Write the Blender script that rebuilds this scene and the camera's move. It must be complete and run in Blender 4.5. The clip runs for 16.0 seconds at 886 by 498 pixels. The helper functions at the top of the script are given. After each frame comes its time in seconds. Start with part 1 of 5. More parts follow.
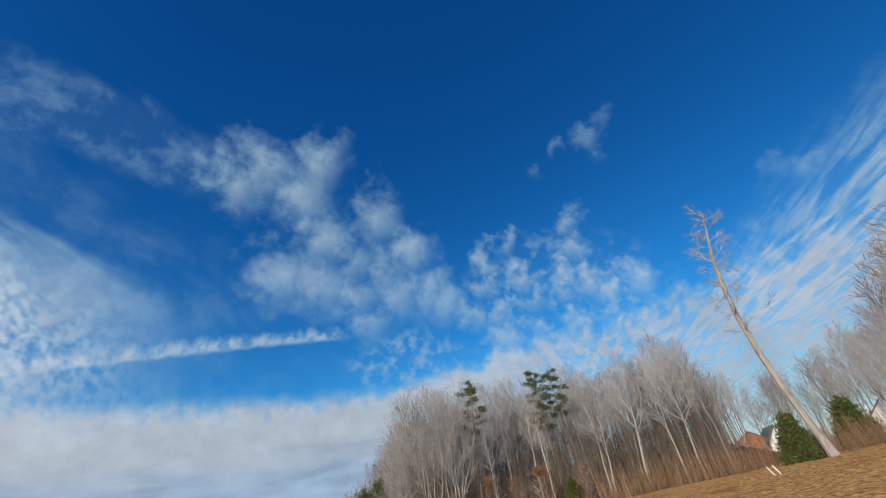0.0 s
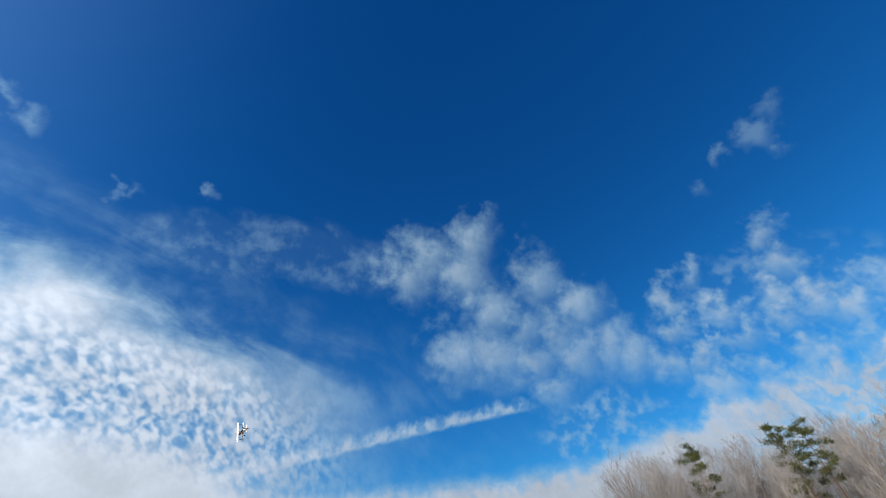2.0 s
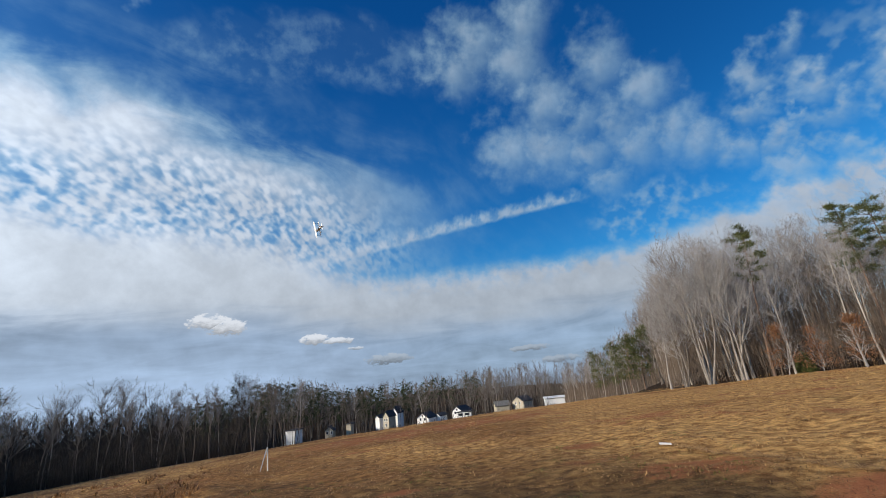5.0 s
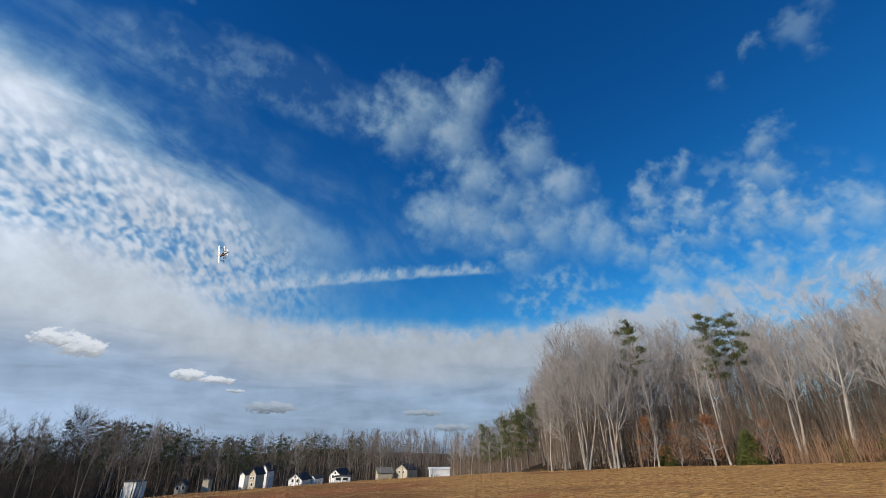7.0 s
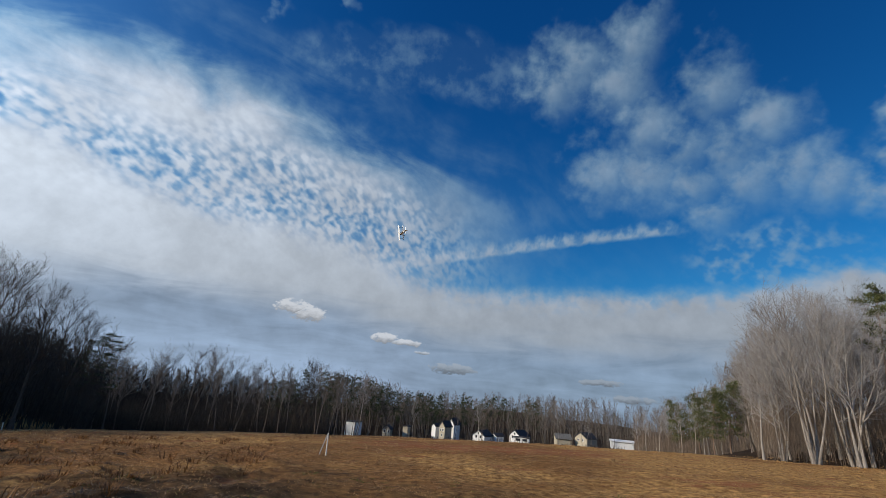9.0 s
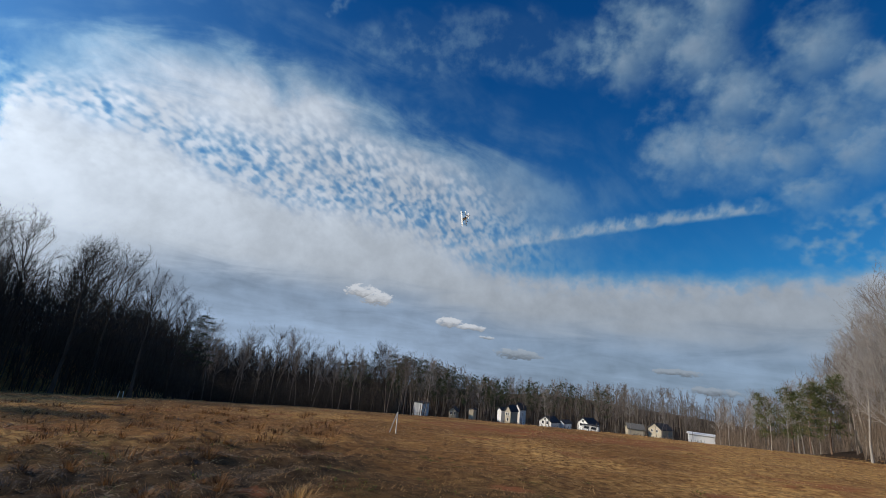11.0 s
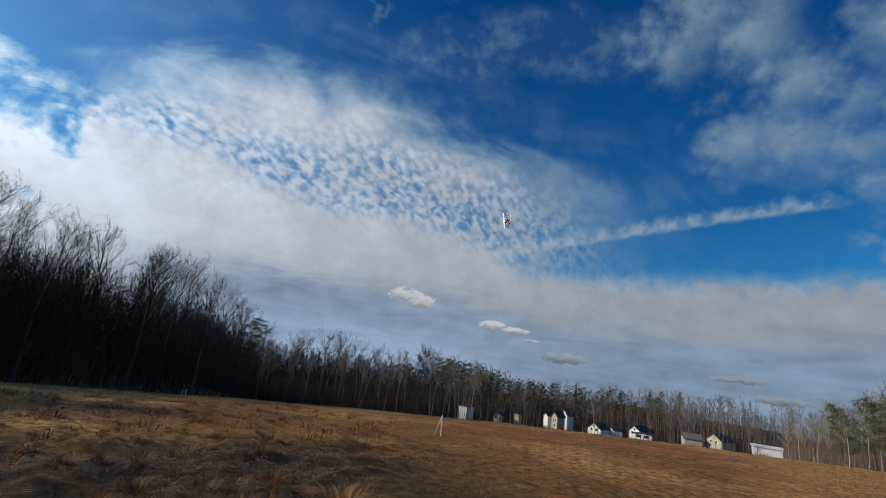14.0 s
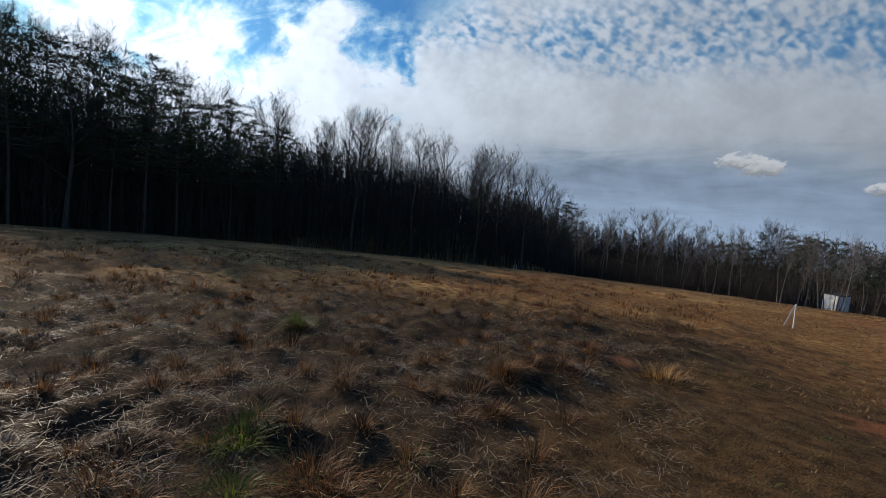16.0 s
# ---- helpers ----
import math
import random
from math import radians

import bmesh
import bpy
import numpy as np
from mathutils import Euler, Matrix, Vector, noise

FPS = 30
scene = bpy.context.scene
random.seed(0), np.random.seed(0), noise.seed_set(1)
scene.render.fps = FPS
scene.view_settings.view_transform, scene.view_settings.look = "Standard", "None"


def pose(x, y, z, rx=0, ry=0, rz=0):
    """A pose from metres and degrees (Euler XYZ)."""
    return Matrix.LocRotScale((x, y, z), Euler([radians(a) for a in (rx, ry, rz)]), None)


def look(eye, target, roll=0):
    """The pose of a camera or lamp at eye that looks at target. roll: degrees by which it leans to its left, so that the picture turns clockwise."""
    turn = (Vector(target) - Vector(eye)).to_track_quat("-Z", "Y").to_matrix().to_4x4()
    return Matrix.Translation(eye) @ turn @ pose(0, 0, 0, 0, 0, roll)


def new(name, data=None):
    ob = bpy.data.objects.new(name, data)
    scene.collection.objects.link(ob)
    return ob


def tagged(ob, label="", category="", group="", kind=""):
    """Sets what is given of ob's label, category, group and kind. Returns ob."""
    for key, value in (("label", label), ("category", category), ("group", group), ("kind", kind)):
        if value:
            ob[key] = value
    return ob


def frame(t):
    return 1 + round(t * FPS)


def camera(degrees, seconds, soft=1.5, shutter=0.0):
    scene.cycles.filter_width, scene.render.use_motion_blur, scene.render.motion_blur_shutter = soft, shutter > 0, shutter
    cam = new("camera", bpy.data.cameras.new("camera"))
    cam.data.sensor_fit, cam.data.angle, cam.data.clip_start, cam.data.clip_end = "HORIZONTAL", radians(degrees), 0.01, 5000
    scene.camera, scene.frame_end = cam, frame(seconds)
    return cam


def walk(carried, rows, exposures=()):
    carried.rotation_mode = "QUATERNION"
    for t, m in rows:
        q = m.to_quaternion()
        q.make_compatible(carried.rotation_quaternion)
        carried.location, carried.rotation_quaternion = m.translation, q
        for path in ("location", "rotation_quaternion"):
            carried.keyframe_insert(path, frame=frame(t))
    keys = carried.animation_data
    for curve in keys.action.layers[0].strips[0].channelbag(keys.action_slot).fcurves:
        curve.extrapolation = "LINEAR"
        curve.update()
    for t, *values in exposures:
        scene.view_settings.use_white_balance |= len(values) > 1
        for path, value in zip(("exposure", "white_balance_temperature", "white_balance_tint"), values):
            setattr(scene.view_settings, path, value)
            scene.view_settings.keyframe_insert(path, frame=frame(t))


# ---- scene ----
# ---------------------------------------------------------------- camera
EXPOSURES = [(0, 0.0), (2.0, 0.06), (3.0, -0.06), (3.8, -0.18), (4.4, -0.22), (5.0, -0.08), (7.3, -0.12), (9.7, -0.47), (12.5, -0.40), (13.5, -0.45), (14.5, -0.68), (15.2, -0.70), (16, -0.62)]
cam = camera(92.35, 16.0, soft=0.8)
walk(cam, [
    (0, pose(0, 0, 1.65, 121.09, 8.68, -39.33)),
    (0.5, pose(0, 0, 1.65, 124.63, 8.40, -33.93)),
    (1, pose(0, 0, 1.65, 128.78, 7.81, -26.39)),
    (1.5, pose(0, 0, 1.65, 131.77, 7.38, -19.45)),
    (2, pose(0, 0, 1.65, 132.91, 6.12, -14.62)),
    (2.5, pose(0, 0, 1.65, 132.62, 4.81, -11.31)),
    (3, pose(0, 0, 1.65, 131.02, 4.07, -8.38)),
    (3.5, pose(0, 0, 1.65, 128.35, 3.89, -4.97)),
    (4, pose(0, 0, 1.65, 124.05, 4.13, -2.75)),
    (4.5, pose(0, 0, 1.65, 115.94, 5.07, -2.82)),
    (5, pose(0, 0, 1.65, 107.00, 5.64, -7.11)),
    (5.2, pose(0, 0, 1.65, 104.77, 5.19, -10.44)),
    (7.3, pose(0, 0, 1.65, 115.12, 0.22, -21.27)),
    (7.5, pose(0, 0, 1.65, 115.68, -0.19, -19.83)),
    (8, pose(0, 0, 1.65, 115.16, -1.48, -13.88)),
    (8.5, pose(0, 0, 1.65, 112.35, -2.99, -6.52)),
    (9, pose(0, 0, 1.65, 108.87, -4.49, 0.65)),
    (9.5, pose(0, 0, 1.65, 105.58, -6.25, 7.52)),
    (9.7, pose(0, 0, 1.65, 104.42, -6.77, 10.04)),
    (11.8, pose(0, 0, 1.65, 109.28, -4.27, 6.41)),
    (12, pose(0, 0, 1.65, 110.28, -4.01, 4.80)),
    (12.5, pose(0, 0, 1.65, 111.34, -3.75, 2.85)),
    (13, pose(0, 0, 1.65, 111.07, -3.98, 3.61)),
    (13.5, pose(0, 0, 1.65, 109.57, -4.93, 7.40)),
    (14, pose(0, 0, 1.65, 105.87, -6.95, 14.79)),
    (14.5, pose(0, 0, 1.65, 100.65, -9.36, 23.93)),
    (15, pose(-0.1, 0.06, 1.65, 95.41, -10.91, 33.79)),
    (15.5, pose(-0.1, 0.16, 1.65, 90.46, -9.53, 45.29)),
    (16, pose(-0.05, 0.34, 1.65, 85.50, -5.55, 54.93)),
], EXPOSURES)

# ---------------------------------------------------------------- sun and sky
SUN_AZ, SUN_EL = radians(-107), radians(20)
sun_way = Vector((math.sin(SUN_AZ) * math.cos(SUN_EL), math.cos(SUN_AZ) * math.cos(SUN_EL), math.sin(SUN_EL)))
sun_data = bpy.data.lights.new("sun", "SUN")
sun_data.energy, sun_data.angle, sun_data.color = 5.0, radians(0.6), (1.0, 0.86, 0.68)
sun = new("sun", sun_data)
sun.matrix_world = look(sun_way * 200, (0, 0, 0))

world = bpy.data.worlds.new("sky")
scene.world = world
world.use_nodes = True
wt = world.node_tree
wt.nodes.clear()


class Net:
    """Short hand for node trees: numbers or sockets in, sockets out."""

    def __init__(self, tree):
        self.tree = tree

    def node(self, kind, operation=None, clamp=False):
        n = self.tree.nodes.new(kind)
        if operation:
            n.operation = operation
        if clamp:
            n.use_clamp = True
        return n

    def put(self, socket, value):
        if isinstance(value, bpy.types.NodeSocket):
            self.tree.links.new(value, socket)
        elif value is not None:
            socket.default_value = value

    def m(self, op, a, b=None, c=None, clamp=False):
        n = self.node("ShaderNodeMath", op, clamp)
        for i, v in enumerate((a, b, c)):
            self.put(n.inputs[i], v)
        return n.outputs[0]

    def add(self, a, b): return self.m("ADD", a, b)
    def sub(self, a, b): return self.m("SUBTRACT", a, b)
    def mul(self, a, b): return self.m("MULTIPLY", a, b)
    def mad(self, a, b, c): return self.m("MULTIPLY_ADD", a, b, c)
    def low(self, a, b): return self.m("MINIMUM", a, b)
    def high(self, a, b): return self.m("MAXIMUM", a, b)

    def line(self, u, v, a, b, c):
        """a*u + b*v + c"""
        return self.mad(u, a, self.mad(v, b, c))

    def step(self, x, lo, hi, to_lo=0.0, to_hi=1.0):
        n = self.node("ShaderNodeMapRange")
        n.interpolation_type = "SMOOTHSTEP"
        for i, v in enumerate((x, lo, hi, to_lo, to_hi)):
            self.put(n.inputs[i], v)
        return n.outputs[0]

    def vec(self, x, y, z=0.0):
        n = self.node("ShaderNodeCombineXYZ")
        for i, v in enumerate((x, y, z)):
            self.put(n.inputs[i], v)
        return n.outputs[0]

    def noise(self, vector, scale, detail=3.0, rough=0.5, distortion=0.0):
        n = self.node("ShaderNodeTexNoise")
        self.put(n.inputs["Vector"], vector)
        n.inputs["Scale"].default_value, n.inputs["Detail"].default_value = scale, detail
        n.inputs["Roughness"].default_value, n.inputs["Distortion"].default_value = rough, distortion
        return n.outputs[0]

    def cellular(self, vector, scale):
        n = self.node("ShaderNodeTexVoronoi")
        n.feature = "SMOOTH_F1"
        n.inputs["Scale"].default_value, n.inputs["Smoothness"].default_value = scale, 0.6
        self.put(n.inputs["Vector"], vector)
        return n.outputs["Distance"]

    def mix(self, f, a, b):
        n = self.node("ShaderNodeMix")
        n.data_type = "RGBA"
        self.put(n.inputs[0], f)
        for s, v in ((n.inputs[6], a), (n.inputs[7], b)):
            self.put(s, (*v, 1) if isinstance(v, tuple) and len(v) == 3 else v)
        return n.outputs[2]

    def mul3(self, a, b):
        n = self.node("ShaderNodeVectorMath", "MULTIPLY")
        self.put(n.inputs[0], a)
        self.put(n.inputs[1], b)
        return n.outputs[0]

    def vec_all(self, a):
        return self.vec(a, a, a)

    def vec3_add(self, a, b):
        n = self.node("ShaderNodeVectorMath", "ADD")
        self.put(n.inputs[0], a)
        self.put(n.inputs[1], b)
        return n.outputs[0]

    def line_of(self, p, a, b, c):
        n = self.node("ShaderNodeSeparateXYZ")
        self.put(n.inputs[0], p)
        return self.line(n.outputs[0], n.outputs[1], a, b, c)

    def blob(self, u, v, cu, cv, ru, rv, turn=0.0):
        """1 in the middle of an ellipse, 0 on its rim and negative outside."""
        c, s = math.cos(radians(turn)), math.sin(radians(turn))
        p = self.line(u, v, c / ru, s / ru, -(c * cu + s * cv) / ru)
        q = self.line(u, v, -s / rv, c / rv, (s * cu - c * cv) / rv)
        return self.sub(1.0, self.mad(p, p, self.mul(q, q)))


w = Net(wt)
coords = w.node("ShaderNodeTexCoord")
xyz = w.node("ShaderNodeSeparateXYZ")
w.put(xyz.inputs[0], coords.outputs["Generated"])
dx, dy, dz = xyz.outputs
height = w.high(dz, 0.02)
u0, v0 = w.m("DIVIDE", dx, height), w.m("DIVIDE", dy, height)      # place on a flat cloud deck one unit up
lens = w.add(w.high(dz, -0.9), 1.0)
q0, q1 = w.m("DIVIDE", dx, lens), w.m("DIVIDE", dy, lens)            # the same on a round map of the sky, zenith in the middle
dome = w.vec(q0, q1)
out_r = w.m("SQRT", w.mad(q0, q0, w.mul(q1, q1)))
fine = w.noise(dome, 13.0, 7, 0.62)
big = w.noise(dome, 4.0, 3, 0.5)
soft = w.noise(w.vec(q0, q1, 7.0), 48.0, 3, 0.55)
puffs = w.noise(w.vec(q0, q1, 3.0), 19.0, 4, 0.52)
f_, s_, p_ = w.sub(fine, 0.5), w.sub(soft, 0.5), w.sub(puffs, 0.5)
loose = w.noise(w.vec(q0, q1, 9.0), 46.0, 2.5, 0.5)
l_ = w.sub(loose, 0.5)
q0w, q1w = w.mad(s_, 0.035, w.mad(p_, 0.06, q0)), w.mad(f_, 0.06, w.mad(l_, 0.04, q1))  # the same place, ruffled
curl = w.add(w.mul(f_, 0.9), w.add(w.mul(s_, 0.5), w.mul(p_, 1.3)))
ruffled = w.vec(q0w, q1w)


def circles(at, spots_):
    """1 in the middle of the nearest round spot (x, y, radius), 0 on its rim and negative outside."""
    best = None
    for cx, cy, cr in spots_:
        far = w.node("ShaderNodeVectorMath", operation="DISTANCE")
        w.put(far.inputs[0], at)
        far.inputs[1].default_value = (cx, cy, 0)
        f = w.mad(far.outputs["Value"], -1 / cr, 1.0)
        best = f if best is None else w.high(best, f)
    return best


# the great sheet: a long brow above, a frayed end towards the sun
brow = w.low(w.high(w.mad(q0, 0.50, 0.5945), w.mad(q0, 0.835, 0.6955)), w.mad(q0, 0.305, 0.620))
inside = w.sub(q1, brow)
veil = w.noise(w.vec(w.line(q0, q1, 0.9, 0.45, 0), w.line(q0, q1, -1.2, 2.1, 2.0)), 8.0, 5, 0.56, 0.5)
v_c = w.sub(veil, 0.5)
frayed = w.mad(v_c, 0.10, w.mad(f_, 0.05, inside))
end = w.mad(w.sub(big, 0.5), 0.05, w.line(q0, q1, 0.773, 0.634, 0.773 * 0.596 - 0.634 * 0.298))
fade_r = w.step(w.mad(v_c, 0.15, q0), -0.17, 0.17, 1.0, 0.0)
body = w.mul(w.mul(w.step(frayed, -0.045, 0.060), w.step(w.mad(s_, 0.12, end), -0.015, 0.035)), fade_r)
haze = w.mul(w.mul(w.step(frayed, -0.16, 0.03), w.step(q0, -0.62, -0.42)), w.mul(w.step(q0, 0.0, 0.30, 1.0, 0.25), w.step(w.mad(p_, 0.8, veil), 0.32, 0.78, 0.03, 0.22)))
# ripples: rows of small heaps with blue between, along one band of the sheet
cell_at = w.vec(w.mad(s_, 0.006, w.line(q0, q1, 0.88, -0.48, 0)), w.mad(f_, 0.018, w.line(q0, q1, 0.32, 0.56, 0)))
cell = w.mad(w.cellular(cell_at, 92.0), 0.50, w.mad(w.sub(w.noise(cell_at, 98.0, 1.2, 0.5), 0.5), -1.5, 0.16))
gap = w.step(w.mad(s_, 0.3, w.mad(f_, 0.5, cell)), 0.05, 0.85)
mid = w.low(w.mad(q0, 1.164, 1.0197), w.mad(q0, 0.48, 0.746))
off = w.mul(w.mad(w.sub(big, 0.5), 0.05, w.sub(q1, mid)), 0.80)
band = w.step(w.m("DIVIDE", w.m("ABSOLUTE", off), w.step(q0, -0.62, -0.30, 0.042, 0.090)), 0.10, 1.15, 1.0, 0.0)
band = w.mul(band, w.step(w.mad(f_, 0.5, puffs), 0.30, 0.60, 0.55, 1.0))
sheet_a = w.mul(body, w.mul(w.mad(w.mul(gap, band), -0.86, 0.97), w.step(veil, 0.25, 0.6, 0.88, 1.0)))
# white bank under the sheet, down to the grey layer, and the bright lobes towards the sun
under = w.mul(w.step(w.mad(p_, 0.06, off), 0.022, 0.075), w.mul(w.step(w.mad(p_, 0.10, q0), -0.16, -0.04, 1.0, 0.0), w.step(end, 0.0, 0.03)))
wisp_at = w.vec(w.line(q0, q1, 1.0, 1.1, 0), w.line(q0, q1, -2.0, 1.9, 4.0))
wisps = w.noise(wisp_at, 9.0, 5, 0.60, 0.6)
lobes = circles(ruffled, ((-0.650, 0.215, 0.040), (-0.690, 0.215, 0.050), (-0.710, 0.270, 0.060), (-0.740, 0.215, 0.050), (-0.720, 0.330, 0.075), (-0.760, 0.300, 0.100), (-0.690, 0.420, 0.070), (-0.800, 0.060, 0.085), (-0.730, 0.085, 0.035), (-0.765, 0.170, 0.045), (-0.780, 0.225, 0.070), (-0.76, -0.06, 0.06)))
lobe_a = w.mul(w.step(w.mad(w.sub(wisps, 0.5), 3.0, w.mad(s_, 1.4, lobes)), -0.70, 0.55), w.step(q0, -0.56, -0.62))
# the far bank, all round the open blue, broken into small heaps on the side away from the sun
rim = w.step(q0, 0.42, 0.66, 0.782, 0.735)
rim = w.step(q0, -0.55, -0.70, rim, 0.80)
ragged = w.mad(p_, w.step(q0, 0.35, 0.65, 0.025, 0.12), w.mad(s_, 0.018, w.sub(out_r, rim)))
comb_at = w.vec(w.line(u0, v0, 0.86, 0.51, 0), w.line(u0, v0, -2.6, 4.2, 0))
comb = w.noise(comb_at, 2.2, 4, 0.55, 0.6)
thin = w.mul(w.mul(w.step(u0, 1.6, 3.4), w.step(w.m("DIVIDE", q0, w.high(q1, 0.02)), 0.9, 1.7)), w.step(comb, 0.64, 0.34, 0.10, 0.62))
far_a = w.mul(w.step(ragged, -0.012, 0.030), w.mul(w.mad(w.mul(w.step(w.mad(f_, 0.5, loose), 0.42, 0.64), w.step(ragged, 0.06, -0.01)), -0.40, 0.97), w.sub(1.0, thin)))
# combed cirrus
right_a = w.mul(w.step(w.mad(p_, 0.06, w.line(q0, q1, 0.90, -0.44, -0.90 * 0.60 - 0.44 * 0.06)), -0.02, 0.10), w.step(w.mad(p_, 0.3, comb), 0.32, 0.66, 0.10, 0.74))
# the blotched patch
lumps = circles(ruffled, ((0.186, 0.398, 0.030), (0.130, 0.425, 0.034), (0.110, 0.458, 0.034), (0.188, 0.440, 0.040), (0.288, 0.491, 0.040), (0.340, 0.488, 0.040), (0.355, 0.440, 0.032), (0.376, 0.509, 0.040), (0.201, 0.560, 0.042),
                          (0.264, 0.543, 0.045), (0.320, 0.535, 0.042), (0.413, 0.480, 0.038), (0.452, 0.474, 0.032), (0.356, 0.560, 0.036), (0.285, 0.425, 0.036), (0.235, 0.485, 0.045)))
patch_a = w.step(w.mad(curl, 1.5, lumps), -0.65, 1.45, 0.0, 0.56)
# small single heaps and the loose field of them away from the sun
heaps_ = circles(ruffled, ((0.466, 0.388, 0.024), (0.486, 0.412, 0.022), (0.527, 0.365, 0.024), (0.562, 0.377, 0.024), (0.502, 0.460, 0.030), (0.533, 0.435, 0.024), (0.561, 0.321, 0.026), (0.588, 0.332, 0.022), (0.529, 0.406, 0.012),
                           (0.516, 0.255, 0.022), (0.466, 0.340, 0.022), (0.607, 0.301, 0.026), (0.634, 0.292, 0.022), (0.551, 0.269, 0.026), (0.62, 0.36, 0.024), (0.59, 0.41, 0.02), (0.65, 0.24, 0.03), (0.57, 0.46, 0.03)))
heaps_a = w.step(w.mad(curl, 1.5, heaps_), -0.42, 1.20, 0.0, 0.54)
scatter = w.blob(q0, q1, 0.60, 0.33, 0.17, 0.10, -42)
scatter_a = w.mul(w.step(scatter, -0.3, 0.7), w.step(w.mad(p_, 0.7, loose), 0.46, 0.74, 0.02, 0.34))
low_patch = w.blob(q0, q1, 0.46, 0.59, 0.115, 0.055, -32)
low_a = w.mul(w.step(w.mad(p_, 1.6, low_patch), -0.4, 0.8), w.step(w.mad(f_, 0.5, loose), 0.40, 0.70, 0.03, 0.42))
# thin torn wisps between the sheet and the patch
wisp_a = w.mul(w.step(w.mad(v_c, 2.0, w.blob(q0, q1, -0.03, 0.445, 0.24, 0.050, 4)), -0.1, 0.9), w.step(w.mad(s_, 0.6, fine), 0.40, 0.70, 0.03, 0.19))
small = circles(ruffled, ((0.445, 0.130, 0.016), (0.462, 0.156, 0.017), (0.480, 0.158, 0.012), (0.437, 0.191, 0.006), (0.432, 0.231, 0.013), (0.198, 0.355, 0.015), (-0.222, 0.370, 0.013), (-0.232, 0.362, 0.007), (-0.139, 0.370, 0.008),
                          (-0.339, 0.230, 0.011), (-0.324, 0.250, 0.013), (-0.312, 0.263, 0.009), (-0.304, 0.280, 0.010), (-0.289, 0.298, 0.013), (0.622, 0.015, 0.022), (0.641, -0.007, 0.020), (0.688, 0.068, 0.016)))
small_a = w.step(w.mad(curl, 3.0, small), -0.35, 1.9, 0.0, 0.26)
# the vapour trail, clean below and curdled above
line_t = w.mad(w.mul(w.add(q0, 0.046), w.sub(q0, 0.134)), -0.509, w.mad(q0, -0.25, 0.7245))
across = w.mul(w.sub(q1, line_t), 0.95)
curd = w.noise(w.vec(w.mul(q0, 1.0), w.mul(q1, 0.55), 2.0), 62.0, 2.5, 0.5)
above = w.step(w.mad(w.sub(curd, 0.5), 0.020, w.mad(s_, 0.014, across)), -0.019, 0.002)
below_t = w.step(w.mad(w.sub(curd, 0.5), 0.012, across), 0.003, 0.011, 1.0, 0.0)
trail_a = w.mul(w.mul(above, below_t), w.mul(w.mul(w.step(q0, 0.30, 0.352, 1.0, 0.0), w.step(q0, -0.22, -0.05, 0.0, 1.0)), w.step(w.mad(s_, 0.5, curd), 0.34, 0.62, 0.26, 0.62)))

clear = None
for a in (sheet_a, haze, under, lobe_a, far_a, right_a, patch_a, heaps_a, scatter_a, low_a, wisp_a, small_a, trail_a):
    c = w.sub(1.0, a)
    clear = c if clear is None else w.mul(clear, c)
cover = w.m("SUBTRACT", 1.0, clear, clamp=True)

# low grey layer and the small heaps before it
streak = w.noise(w.vec(w.m("ARCTAN2", dx, dy), w.mul(dz, 5.0)), 5.0, 5, 0.56, 0.6)
azd = w.mul(w.m("ARCTAN2", dx, dy), 57.2958)
eld = w.mul(w.m("ARCSINE", dz), 57.2958)
layer_top = w.step(azd, -18.0, 4.0, 9.6, 6.8)
low_f = w.mul(w.step(w.sub(w.mad(w.sub(streak, 0.5), 5.0, eld), layer_top), 2.4, -2.6), w.step(dy, 0.45, 0.8))
lump = w.noise(w.vec(w.mul(azd, 0.55), w.mul(eld, 0.9)), 1.7, 6, 0.6)
heap, rise = None, None
for ca, ce, ra, re in ((-20.9, 8.95, 2.3, 1.0), (-19.0, 8.45, 2.4, 1.05), (-8.8, 6.35, 2.0, 0.75), (-6.0, 6.0, 2.7, 0.45), (-3.9, 4.9, 1.2, 0.22), (0.2, 3.2, 3.2, 0.75), (18.6, 2.75, 2.4, 0.45), (22.0, 1.05, 3.0, 0.5)):
    b, t = w.blob(azd, eld, ca, ce, ra, re), w.mad(eld, 1 / re, -ce / re)
    if heap is None:
        heap, rise = b, t
    else:
        rise = w.mad(w.m("GREATER_THAN", b, heap), w.sub(t, rise), rise)
        heap = w.high(heap, b)
heap_a = w.mul(w.step(w.mad(w.sub(lump, 0.5), 3.6, heap), -0.05, 0.60), 0.94)

air = w.node("ShaderNodeTexSky")
air.sky_type, air.sun_disc, air.sun_elevation, air.sun_rotation = "NISHITA", False, SUN_EL, SUN_AZ
air.altitude, air.air_density, air.dust_density, air.ozone_density = 300, 1.0, 0.3, 2.5
rgb = w.node("ShaderNodeSeparateColor")
w.put(rgb.inputs[0], air.outputs[0])
deep = w.vec(w.mul(w.m("POWER", rgb.outputs[0], 2.0), 0.0095), w.mul(w.m("POWER", rgb.outputs[1], 1.36), 0.064), w.mul(w.m("POWER", rgb.outputs[2], 1.15), 0.120))
